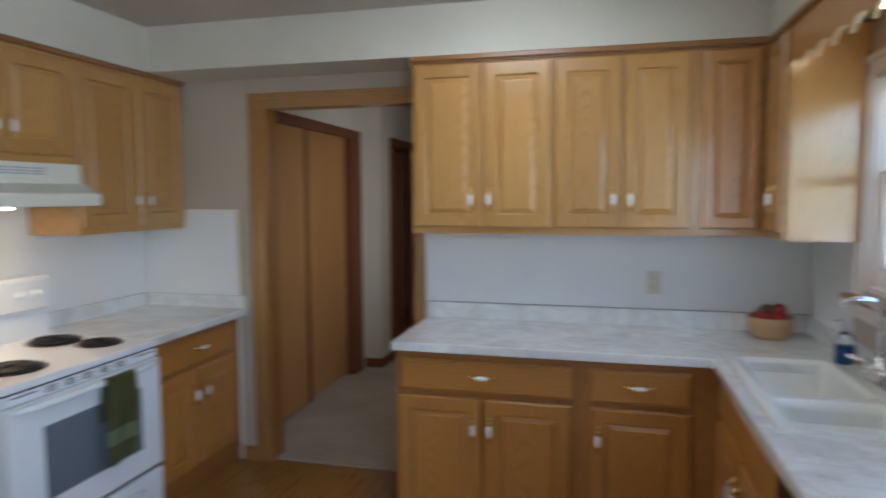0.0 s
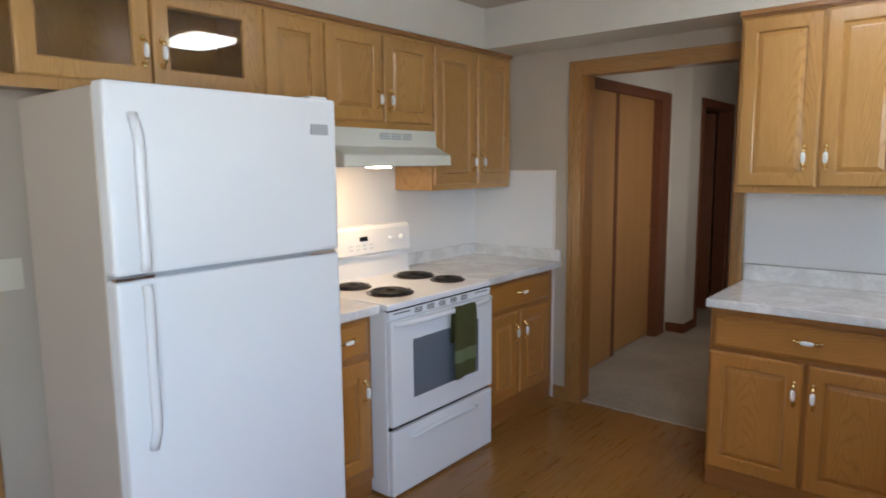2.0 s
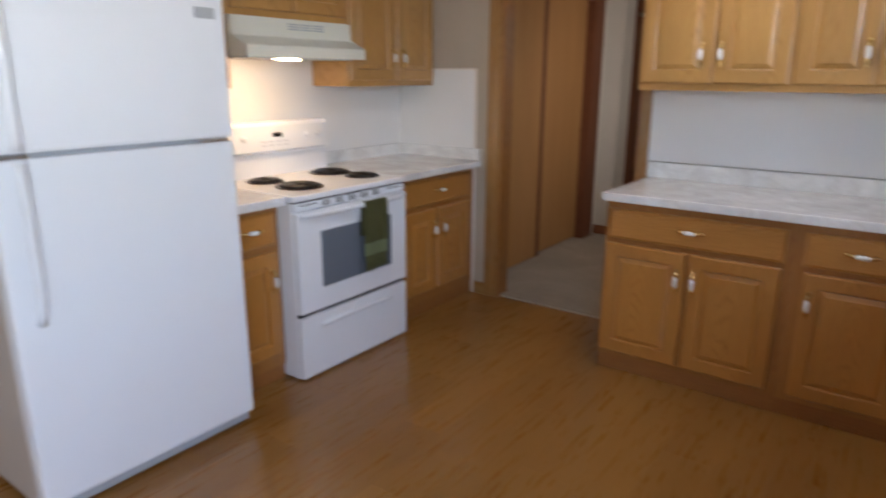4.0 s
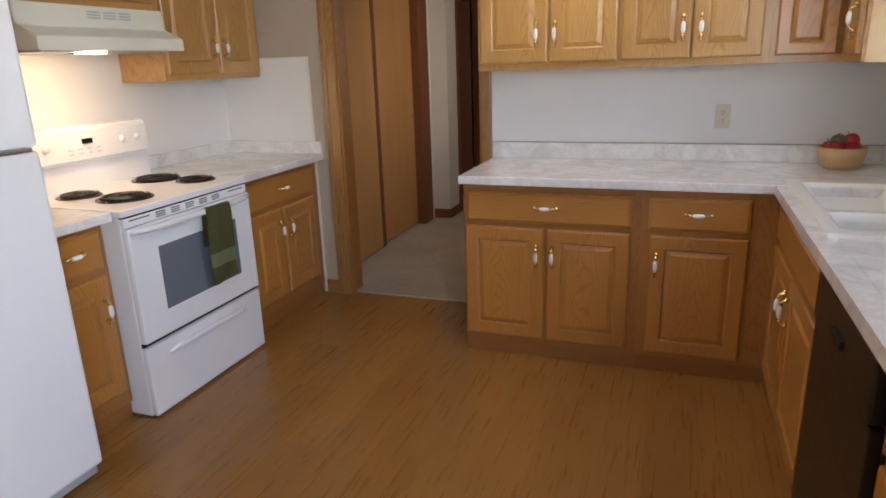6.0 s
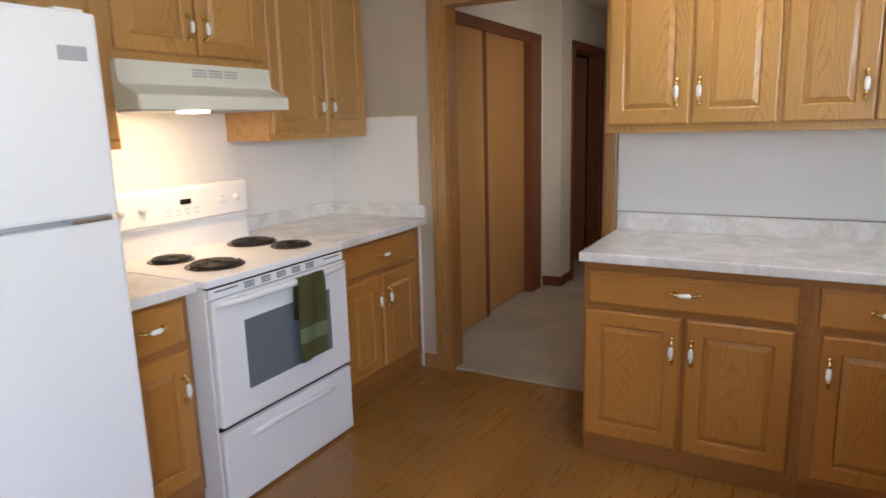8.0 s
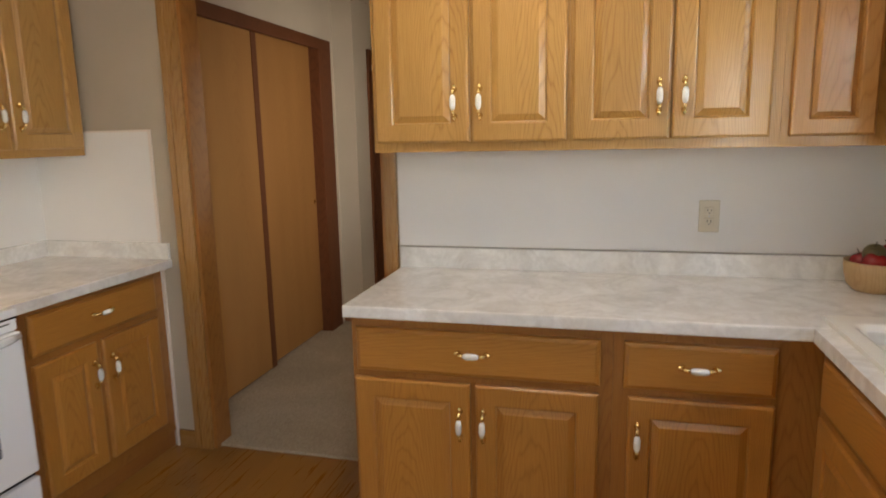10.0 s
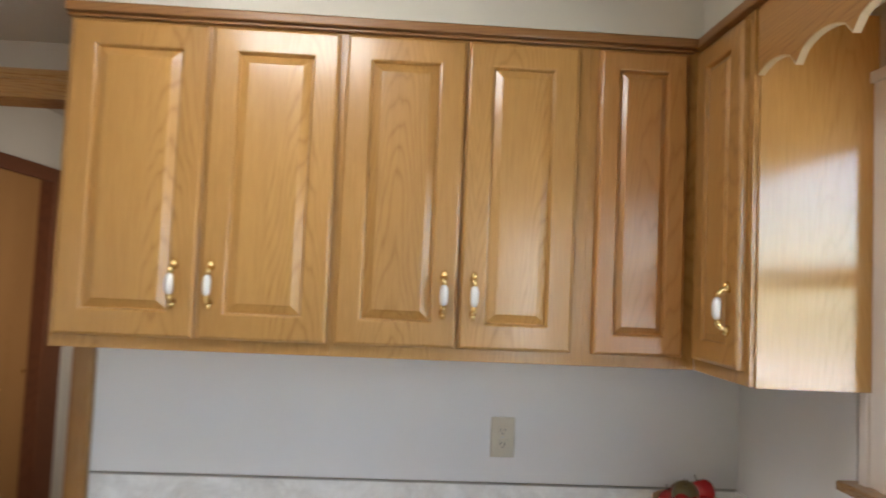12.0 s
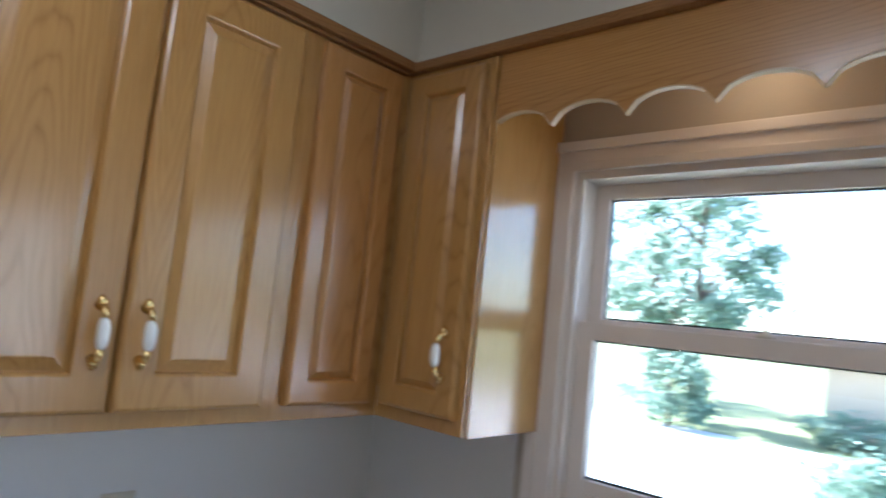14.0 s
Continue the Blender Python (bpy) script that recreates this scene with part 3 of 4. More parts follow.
corner = cabinet("corner_wall_cabinet", at_back(0.53), 0.29, UB, UT, YB - FB, "oak corner wall cabinet with raised-panel doors beside the window",
                 [(0.022, 0.252, d0, d1, None, None, False, OAK_CORNER_SHADED)], group=UPPER)
# the return of the corner cabinet along the window wall
side = thing("wall_cabinet", pose(0.82, 3.05, 0, 0, 0, -90), "oak wall cabinet with one door and a glossy side panel", "cabinet", UPPER)
part("body", boxed(0, 0.268, 0.018, XR - 0.82, UB + 0.01, UT), OAK, side)
part("side_panel", boxed(0.2685, 0.274, 0.012, XR - 0.82, UB - 0.002, UT, bevel=0.001), OAK_SIDE, side)
part("face_frame", boxed(0.0, 0.268, 0, 0.018, UB, UT, bevel=0.0015), OAK, side)
door_panel(side, 0.026, 0.25, d0, d1, 0.215, 1.552)

# left wall: faces +x
XF = -2.29


def at_left(y):
    return pose(XF, y, 0, 0, 0, 90)


DL = XF - XL
cab = cabinet("glass_wall_cabinet", at_left(0.395), 1.005, 1.795, UT, DL, "oak wall cabinet with two glazed doors above the refrigerator",
              [(0.075, 0.522, 1.835, d1, 0.49, 1.955, True), (0.53, 0.98, 1.835, d1, 0.562, 1.955, True)], hollow=True, group=UPPER)
cabinet("wall_cabinet", at_left(1.40), 0.345, UB, UT, DL, "narrow oak wall cabinet beside the range hood", [(0.022, 0.332, d0, d1)], group=UPPER)
cabinet("wall_cabinet", at_left(1.745), 0.79, 1.72, UT, DL, "short oak wall cabinet with two doors above the range hood",
        [(0.012, 0.385, 1.757, d1, 0.35, 1.868), (0.40, 0.775, 1.757, d1, 0.432, 1.868)], group=UPPER)
cabinet("wall_cabinet", at_left(2.535), 0.80, UB, UT, DL, "oak wall cabinet with two raised-panel doors in the corner",
        [(0.013, 0.405, d0, d1, 0.37, 1.552), (0.428, 0.785, d0, d1, 0.462, 1.552)], group=UPPER)

# crown strip under the soffit, along all wall cabinets and the valance
bm = bmesh.new()
box(bm, -0.79, 0.80, 3.021, 3.06, UT, SOF, bevel=0.004)
box(bm, -0.79, 0.80, 3.036, 3.06, UT - 0.008, UT, bevel=0.002)
box(bm, 0.800, 0.84, 0.95, 3.06, UT, SOF, bevel=0.004)
solid("crown_moulding", bm, CROWN, "oak crown strip between wall cabinets and soffit", "trim", kind="structure")
solid("crown_moulding", boxed(XF - 0.03, XF + 0.024, 0.39, 3.34, UT, SOF, bevel=0.004), CROWN_Y, "oak crown strip between wall cabinets and soffit", "trim", kind="structure")


def valance():
    """Board above the sink window with a scalloped lower edge."""
    edges = [2.79] + [2.632 - 0.1625 * k for k in range(11)]
    low = []
    for a, c in zip(edges, edges[1:]):
        for k in range(8):
            u = k / 8
            yy = a + (c - a) * u
            if yy <= 2.775:
                low.append((yy, 2.040 + 0.038 * (1 - (2 * u - 1) ** 2) ** 0.6))
    low.append((edges[-1], 2.04))
    bm = bmesh.new()
    cols = [[bm.verts.new(p) for p in ((0.822, y, z), (0.822, y, UT), (0.836, y, UT), (0.836, y, z))] for y, z in low]
    for a, c in zip(cols, cols[1:]):
        for k in range(4):
            bm.faces.new((a[k], a[(k + 1) % 4], c[(k + 1) % 4], c[k]))
    bm.faces.new(cols[0])
    bm.faces.new(cols[-1])
    ob = thing("valance", pose(0, 0, 0), "oak valance with a scalloped pale edge above the sink window", "valance")
    part("board", bm, OAK_Y_SHADED, ob)
    bm = bmesh.new()
    cols = [[bm.verts.new(p) for p in ((0.8213, y, z - 0.0015), (0.8213, y, z + 0.0015), (0.8365, y, z + 0.0015), (0.8365, y, z - 0.0015))] for y, z in low]
    for a, c in zip(cols, cols[1:]):
        for k in range(4):
            bm.faces.new((a[k], a[(k + 1) % 4], c[(k + 1) % 4], c[k]))
    part("edge_strip", bm, CUT_WOOD, ob, "pale cut edge")
    return ob


valance()

# base cabinets, back run
BF = 2.757
BH = 0.875
cabinet("base_cabinet", pose(-0.782, BF, 0), 0.832, 0, BH, YB - BF, "oak base cabinet with a wide drawer above two doors",
        [(0.010, 0.396, 0.106, 0.668, 0.365, 0.535), (0.414, 0.792, 0.106, 0.668, 0.440, 0.535)], [(0.018, 0.796, 0.692, 0.838)], True, group=LOWER)
cabinet("base_cabinet", pose(0.05, BF, 0), 0.575, 0, BH, YB - BF, "oak base cabinet with one drawer above one door",
        [(0.045, 0.446, 0.106, 0.668, 0.073, 0.535)], [(0.03, 0.446, 0.692, 0.838)], True, group=LOWER)
# right run, faces -x
RF = 0.612
cabinet("sink_base_cabinet", pose(RF, 2.7565, 0, 0, 0, -90), 1.0115, 0, BH - 0.22, XR - RF, "oak sink base cabinet with a false front above two doors",
        [(0.05, 0.472, 0.106, 0.668, 0.445, 0.545), (0.487, 0.990, 0.106, 0.668, 0.518, 0.545)], [], True, group=LOWER)
sb = bpy.data.objects["sink_base_cabinet"]
part("top_rail", boxed(0, 1.0115, 0, 0.018, BH - 0.22, BH, bevel=0.0015), OAK_FRAME, sb)
part("end_panel", boxed(0.9935, 1.0115, 0.018, 0.5, BH - 0.22, BH), OAK, sb)
drawer_front(sb, 0.05, 0.990, 0.692, 0.838, False)
# left run, faces +x
LF = -1.96
cabinet("base_cabinet", pose(LF, 2.517, 0, 0, 0, 90), 0.833, 0, BH, LF - XL, "oak base cabinet with a drawer above two doors beside the stove",
        [(0.10, 0.392, 0.145, 0.660, 0.362, 0.535), (0.425, 0.760, 0.145, 0.660, 0.458, 0.535)], [(0.10, 0.765, 0.690, 0.848)], True, group=LOWER)
cabinet("base_cabinet", pose(LF, 1.36, 0, 0, 0, 90), 0.34, 0, BH, LF - XL, "narrow oak base cabinet between stove and refrigerator",
        [(0.03, 0.312, 0.145, 0.660, 0.275, 0.520)], [(0.03, 0.312, 0.690, 0.848)], True, group=LOWER)

# ---- worktops ----
SX0, SX1, SY0, SY1 = 0.635, 1.035, 1.925, 2.775
wt = thing("worktop", pose(0, 0, 0), "grey-white marble-patterned laminate worktop on the oak cabinets", "worktop")
part("slab", boxed(-0.795, XR - 0.001, 2.71, YB - 0.001, BH, 0.915, bevel=0.006), MARBLE, wt)
for b in ((0.568, SX0, 0.5, 2.7095), (SX1, XR - 0.001, 0.5, 2.7095), (SX0, SX1, 0.5, SY0)):
    part("slab", boxed(*b, BH, 0.915, bevel=0.0015), MARBLE, wt)
bm = bmesh.new()
box(bm, -0.795, XR - 0.021, YB - 0.02, YB - 0.001, 0.915, 1.0, bevel=0.003)
part("backsplash_strip", bm, MARBLE, wt)
part("backsplash_strip", boxed(XR - 0.02, XR - 0.001, 0.5, YB - 0.001, 0.915, 1.0, bevel=0.003), MARBLE, wt)
part("joint_line", boxed(-0.795, XR - 0.021, YB - 0.019, YB - 0.004, 1.0, 1.0025), JOINT, wt, "dark joint line")
wt = solid("worktop", boxed(XL + 0.001, -1.895, 2.503, YB - 0.001, BH, 0.915, bevel=0.006), MARBLE, "grey-white marble-patterned laminate worktop beside the stove", "worktop")
part("backsplash_strip", boxed(-2.5649, -1.9, YB - 0.02, YB - 0.001, 0.915, 0.99, bevel=0.003), MARBLE, wt)
part("backsplash_strip", boxed(XL + 0.001, XL + 0.02, 2.503, YB - 0.001, 0.915, 0.99, bevel=0.003), MARBLE, wt)
wt = solid("worktop", boxed(XL + 0.001, -1.895, 1.36, 1.702, BH, 0.915, bevel=0.006), MARBLE, "short marble-patterned laminate worktop beside the stove", "worktop")

# white wallboards above the worktops
solid("wall_panel_north", boxed(-0.80, XR - 0.007, YB - 0.006, YB - 0.0005, 1.004, UB + 0.02), PANEL, "white wallboard above the worktop", "wall panel", kind="structure")
solid("wall_panel_east", boxed(XR - 0.006, XR - 0.0005, WY1 + 0.10, YB, 1.0, UB + 0.02), PANEL, "white wallboard beside the window", "wall panel", kind="structure")
solid("wall_panel_corner", boxed(XL + 0.007, -1.947, YB - 0.006, YB - 0.0005, 0.1, 1.492), PANEL, "white wallboard in the corner beside the doorway", "wall panel", kind="structure")
solid("wall_panel_west", boxed(XL + 0.0005, XL + 0.006, 1.36, YB - 0.001, 0.5, 1.75), PANEL, "white wallboard behind the stove", "wall panel", kind="structure")
bm = bmesh.new()
box(bm, -1.955, -1.942, YB - 0.010, YB, 0.0, 1.496, bevel=0.002)
box(bm, XL + 0.3, -1.955, YB - 0.009, YB - 0.0005, 1.488, 1.497, bevel=0.002)
solid("panel_trim", bm, TRIM_WHITE, "white edge strip of the wallboard", "trim", kind="structure")

# ---- stove ----
SY = 1.703
SW = 0.795
stove = thing("stove", pose(-1.87, SY, 0, 0, 0, 90), "white electric coil stove with a towel on its oven door", "stove")
part("body", boxed(0.003, SW - 0.003, 0.0, 0.66, 0.01, 0.885, bevel=0.004), WHITE, stove)
part("base", boxed(0.02, SW - 0.02, 0.03, 0.64, 0.0, 0.03), BLACK, stove, "dark recessed base")
part("cooktop", boxed(0, SW, -0.022, 0.66, 0.888, 0.918, bevel=0.009), WHITE, stove, smooth=False)
bm = bmesh.new()
box(bm, 0.008, SW - 0.008, -0.020, 0.0, 0.845, 0.886, bevel=0.004)
part("vent_rail", bm, WHITE, stove)
for i in range(5):
    bm = bmesh.new()
    for k in range(3):
        box(bm, 0.0, 0.052, -0.0215, -0.0195, 0.853 + k * 0.009, 0.858 + k * 0.009)
    part("vent_slot", bm, SEAM, stove, "dark vent slots", m=pose(0.18 + i * 0.088, 0, 0))
for x in (0.035, SW - 0.145):
    part("vent_slot", boxed(x, x + 0.11, -0.0215, -0.0195, 0.868, 0.873), SEAM, stove, "long dark vent slot")
bm = bmesh.new()
box(bm, 0.006, SW - 0.006, -0.034, -0.001, 0.345, 0.842, bevel=0.010)
od = part("oven_door", bm, WHITE, stove)
bm = bmesh.new()
box(bm, 0.15, SW - 0.135, -0.036, -0.030, 0.455, 0.735, bevel=0.0025)
part("oven_window", bm, OVEN_GLASS, od, "dark grey oven window")
bm = bmesh.new()
pts = [(0.02 + 0.755 * k / 16, -0.036 - 0.032 * min(1, 4.5 * min(k, 16 - k) / 16) ** 0.7, 0.826) for k in range(17)]
tube(bm, pts, [0.014 if 0 < k < 16 else 0.010 for k in range(17)], 10)
part("oven_handle", bm, WHITE, od, "white curved oven handle", True)
bm = bmesh.new()
box(bm, 0.006, SW - 0.006, -0.030, -0.001, 0.012, 0.325, bevel=0.008)
dr = part("drawer", bm, WHITE, stove)
bm = bmesh.new()
tube(bm, [(0.13 + 0.53 * k / 12, -0.031 - 0.006 * math.sin(math.pi * k / 12), 0.262 + 0.010 * math.sin(math.pi * k / 12)) for k in range(13)], [0.004] + [0.013] * 11 + [0.004], 10)
part("drawer_grip", bm, WHITE, dr, smooth=True)
part("gap", boxed(0.004, SW - 0.004, -0.0205, -0.001, 0.8835, 0.8895), BLACK, stove, "dark gap under the cooktop")
part("gap", boxed(0.008, SW - 0.008, -0.010, -0.0005, 0.326, 0.344), BLACK, stove, "dark gap between door and drawer")
# backguard with a rounded, leaning control panel
bm = bmesh.new()
prof = [(0.66, 0.90), (0.575, 0.918), (0.585, 1.04), (0.560, 1.055), (0.572, 1.185), (0.585, 1.203), (0.62, 1.208), (0.66, 1.20)]
for f in (0.0, SW):
    bm.faces.new([bm.verts.new((f, y, z)) for y, z in prof])
bm.verts.ensure_lookup_table()
n = len(prof)
for k in range(n):
    bm.faces.new([bm.verts[i] for i in (k, (k + 1) % n, n + (k + 1) % n, n + k)])
bg = part("backguard", bm, WHITE, stove)
part("clock", boxed(0.395, 0.45, 0.5605, 0.575, 1.125, 1.148), BLACK, bg, "black clock display")
for k in range(4):
    for j in range(2):
        part("printed_mark", boxed(0.315 + 0.05 * k, 0.34 + 0.05 * k, 0.5595, 0.57, 1.078 + 0.02 * j, 1.086 + 0.02 * j), LIGHT_GREY, bg, "pale grey printed mark")
for x in (0.10, 0.20, 0.63, 0.72):
    part("knob", lathe(bmesh.new(), [(0.018, 0), (0.018, 0.003), (0.015, 0.005), (0.013, 0.016), (0.011, 0.018)], 16), WHITE, bg, "white round knob", True, pose(x, 0.566, 1.125, 95))


def burner(x, y, r):
    bm = bmesh.new()
    lathe(bm, [(r + 0.012, 0.001), (r + 0.012, 0.004), (r + 0.006, 0.0045), (r, 0.002), (r * 0.4, -0.0)], 28, 0, False)
    turns = 5 if r > 0.09 else 4
    tube(bm, [((0.022 + (r - 0.026) * k / (turns * 18)) * math.cos(k * math.pi / 9), (0.022 + (r - 0.026) * k / (turns * 18)) * math.sin(k * math.pi / 9), 0.011) for k in range(turns * 18)], 0.0062, 6, 1)
    part("burner", bm, [DRIP_PAN, SOOT], stove, "black electric coil burner", True, pose(x, y, 0.918))


burner(0.215, 0.17, 0.105)
burner(0.205, 0.42, 0.082)
burner(0.645, 0.40, 0.105)
burner(0.66, 0.17, 0.082)

# towel over the oven handle
bm = bmesh.new()
cols = 9
path = [(-0.050, 0.66), (-0.052, 0.75), (-0.056, 0.82), (-0.066, 0.842), (-0.078, 0.845), (-0.088, 0.836), (-0.090, 0.80), (-0.088, 0.72), (-0.086, 0.64), (-0.084, 0.625), (-0.083, 0.56), (-0.082, 0.545), (-0.081, 0.475)]
grid = []
for j, (y, z) in enumerate(path):
    row = []
    for i in range(cols):
        u = i / (cols - 1)
        w = 0.165 + 0.006 * math.sin(j)
        wave = 0.005 * math.sin(u * 9 + j * 0.25) * min(1, j / 6)
        row.append(bm.verts.new((0.405 + w * u + 0.004 * math.sin(j * 0.6), y + wave, z + (0.012 * u if j == len(path) - 1 else 0))))
    grid.append(row)
for j in range(len(path) - 1):
    for i in range(cols - 1):
        f = bm.faces.new((grid[j][i], grid[j][i + 1], grid[j + 1][i + 1], grid[j + 1][i]))
        f.material_index = 1 if j == 9 else 0
bmesh.ops.solidify(bm, geom=bm.faces[:], thickness=0.006)
solid("dish_towel", bm, [OLIVE, SAGE], "olive green towel with a pale band over the oven handle", "towel", pose(-1.87, SY, 0, 0, 0, 90), smooth=True)

# ---- range hood ----
hood = thing("range_hood", pose(-2.585, 1.725, 0, 0, 0, 90), "almond metal range hood with its lamp on, under the short cabinet", "range hood")
HD = 0.455
bm = bmesh.new()
prof = [(0.0, 1.545), (-HD, 1.532), (-HD, 1.585), (-0.345, 1.632), (-0.345, 1.720), (0.0, 1.720)]
HWD = 0.79
a = [bm.verts.new((0.0, y, z)) for y, z in prof]
c = [bm.verts.new((HWD, y, z)) for y, z in prof]
for k in range(len(prof)):
    if k != 0:
        bm.faces.new((a[k], a[(k + 1) % 6], c[(k + 1) % 6], c[k]))
bm.faces.new(a)
bm.faces.new(c)
bmesh.ops.bevel(bm, geom=bm.edges[:], offset=0.004, segments=2, affect="EDGES")
part("shell", bm, ALMOND, hood)
bm = bmesh.new()
for k in range(3):
    for j in range(3):
        box(bm, 0.345 + k * 0.085, 0.415 + k * 0.085, -0.3475, -0.343, 1.668 + 0.012 * j, 1.675 + 0.012 * j)
part("grille", bm, GREY_PLASTIC, hood, "grey louvred grille")
part("filter", boxed(0.05, 0.74, -0.40, -0.05, 1.528, 1.545), GREY_PLASTIC, hood, "grey metal filter")
part("lamp_lens", boxed(0.25, 0.35, -0.42, -0.34, 1.520, 1.530, bevel=0.004), HOOD_LENS, hood, "lit lamp lens")
HOODLAMP = lamp("hood_bulb", "AREA", look((-2.22, 1.97, 1.515), (-2.40, 1.95, 1.0)), 0.42, (1.0, 0.66, 0.34), (0.13, 0.09))

# ---- refrigerator ----
FY0, FW = 0.497, 0.836
fr = thing("refrigerator", pose(-1.81, FY0, 0, 0, 0, 90), "white top-freezer refrigerator with two long handles", "refrigerator")
part("body", boxed(0.004, FW - 0.004, 0.008, 0.57, 0.03, 1.765, bevel=0.006), FRIDGE_SIDE_SHADED, fr, "off-white body side with shade in its colour")
part("grille", boxed(0.01, FW - 0.01, -0.045, 0.03, 0.014, 0.052, bevel=0.004), GREY_PLASTIC, fr, "grey base grille")
for k, x in enumerate((0.06, FW - 0.06)):
    part("foot", lathe(bmesh.new(), [(0.02, 0), (0.02, 0.01), (0.01, 0.012), (0.01, 0.03)], 12), BLACK, fr, m=pose(x, 0.06, 0))
for nm, z0, z1 in (("freezer_door", 1.222, 1.775), ("fridge_door", 0.058, 1.208)):
    bm = boxed(0, FW, -0.072, 0.002, z0, z1, bevel=0.013)
    d = part(nm, bm, FRIDGE_WHITE, fr)
    up = nm == "freezer_door"
    ha, hb = (1.235, 1.685) if up else (0.690, 1.195)
    bm = bmesh.new()
    pts = []
    for k in range(15):
        u = k / 14
        lift = min(1, 7 * u + (0.8 if up else 0)) * min(1, 7 * (1 - u) + (0.0 if up else 0.8))
        pts.append((0.077, -0.073 - 0.028 * lift, ha + (hb - ha) * u))
    tube(bm, pts, 0.012, 10)
    for v in bm.verts:
        v.co.x = 0.077 + (v.co.x - 0.077) * 1.25
    part("handle", bm, WHITE, d, "long white moulded handle", True)
part("badge", boxed(0.715, 0.795, -0.0745, -0.071, 1.645, 1.683, bevel=0.001), GREY_PLASTIC, bpy.data.objects["freezer_door"], "plain grey badge")
part("hinge", boxed(FW - 0.15, FW - 0.03, -0.080, -0.02, 1.2088, 1.2212, bevel=0.003), CHROME, fr, "metal middle hinge")
part("bracket", boxed(-0.004, 0.11, -0.078, -0.055, 1.2095, 1.2205, bevel=0.002), CHROME, fr, "metal strip at the door gap")
part("gasket", boxed(0.01, FW - 0.01, -0.035, 0.005, 1.20, 1.235), GREY_PLASTIC, fr, "grey gasket line")
part("hinge_cap", boxed(FW - 0.10, FW - 0.02, -0.05, 0.04, 1.766, 1.785, bevel=0.004), FRIDGE_WHITE, fr)

# ---- dishwasher ----
dw = thing("dishwasher", pose(0.607, 1.743, 0, 0, 0, -90), "black built-in dishwasher under the worktop", "dishwasher")
part("body", boxed(0, 0.596, 0.0, 0.5, 0.10, 0.872), DISH_BLACK, dw)
part("door", boxed(0.004, 0.592, -0.028, 0.0, 0.12, 0.72, bevel=0.004), DISH_BLACK, dw)
cp = part("control_panel", boxed(0.004, 0.592, -0.034, 0.0, 0.728, 0.868, bevel=0.006), DISH_BLACK, dw)
part("latch", boxed(0.25, 0.35, -0.044, -0.033, 0.775, 0.80, bevel=0.003), SOOT, cp)
part("toe_plate", boxed(0.0, 0.596, 0.04, 0.06, 0, 0.10), DISH_BLACK, dw)
cabinet("base_cabinet", pose(RF, 1.145, 0, 0, 0, -90), 0.64, 0, BH, XR - RF, "oak base cabinet at the end of the worktop",
        [(0.03, 0.61, 0.106, 0.668)], [(0.03, 0.61, 0.692, 0.838)], True, group=LOWER)

# ---- sink, faucet, soap, bowl ----
sink = thing("sink", pose(0, 0, 0.915), "off-white double-bowl drop-in sink in the worktop", "sink")
bm = bmesh.new()
X = (0.612, 0.655, 0.985, 1.072)
Y = (1.895, 1.950, 2.185, 2.220, 2.725, 2.800)
for i in range(3):
    for j in range(5):
        if i == 1 and j in (1, 3):
            continue
        box(bm, X[i], X[i + 1], Y[j], Y[j + 1], 0.0, 0.014)
bmesh.ops.remove_doubles(bm, verts=bm.verts[:], dist=0.0005)
part("rim", bm, SINK, sink)
for j in (1, 3):
    bm = bmesh.new()
    loops = []
    for inset, z in ((-0.004, 0.0145), (0.006, 0.010), (0.012, -0.02), (0.022, -0.145), (0.045, -0.165), (0.12, -0.17)):
        x0, x1, y0, y1 = X[1] + inset, X[2] - inset, Y[j] + inset, Y[j + 1] - inset
        r = 0.05
        lp = []
        for cx, cy, a0 in ((x1 - r, y1 - r, 0), (x0 + r, y1 - r, 90), (x0 + r, y0 + r, 180), (x1 - r, y0 + r, 270)):
            for k in range(6):
                an = radians(a0 + 18 * k)
                lp.append(bm.verts.new((cx + r * math.cos(an), cy + r * math.sin(an), z)))
        loops.append(lp)
    for a, c in zip(loops, loops[1:]):
        for k in range(24):
            bm.faces.new((a[k], a[(k + 1) % 24], c[(k + 1) % 24], c[k]))
    bm.faces.new(loops[-1])
    for cx, cy, k0 in ((X[2], Y[j + 1], 0), (X[1], Y[j + 1], 6), (X[1], Y[j], 12), (X[2], Y[j], 18)):
        v = bm.verts.new((cx, cy, 0.0142))
        for k in range(5):
            bm.faces.new((v, loops[0][k0 + k], loops[0][k0 + k + 1]))
    part("bowl", bm, SINK, sink, smooth=True)
    part("drain", lathe(bmesh.new(), [(0.04, 0), (0.04, 0.003), (0.03, 0.003), (0.02, 0.001)], 18), CHROME, sink, "steel drain", True, pose((X[1] + X[2]) / 2, (Y[j] + Y[j + 1]) / 2, -0.1695))
fc = thing("faucet", pose(1.045, 2.40, 0.929), "chrome kitchen faucet with a raised spout on the sink", "faucet")
part("deck_plate", boxed(-0.028, 0.028, -0.125, 0.125, 0, 0.012, bevel=0.005), CHROME, fc)
part("body", lathe(bmesh.new(), [(0.03, 0.012), (0.028, 0.05), (0.024, 0.085), (0.02, 0.10)], 18), CHROME, fc, smooth=True)
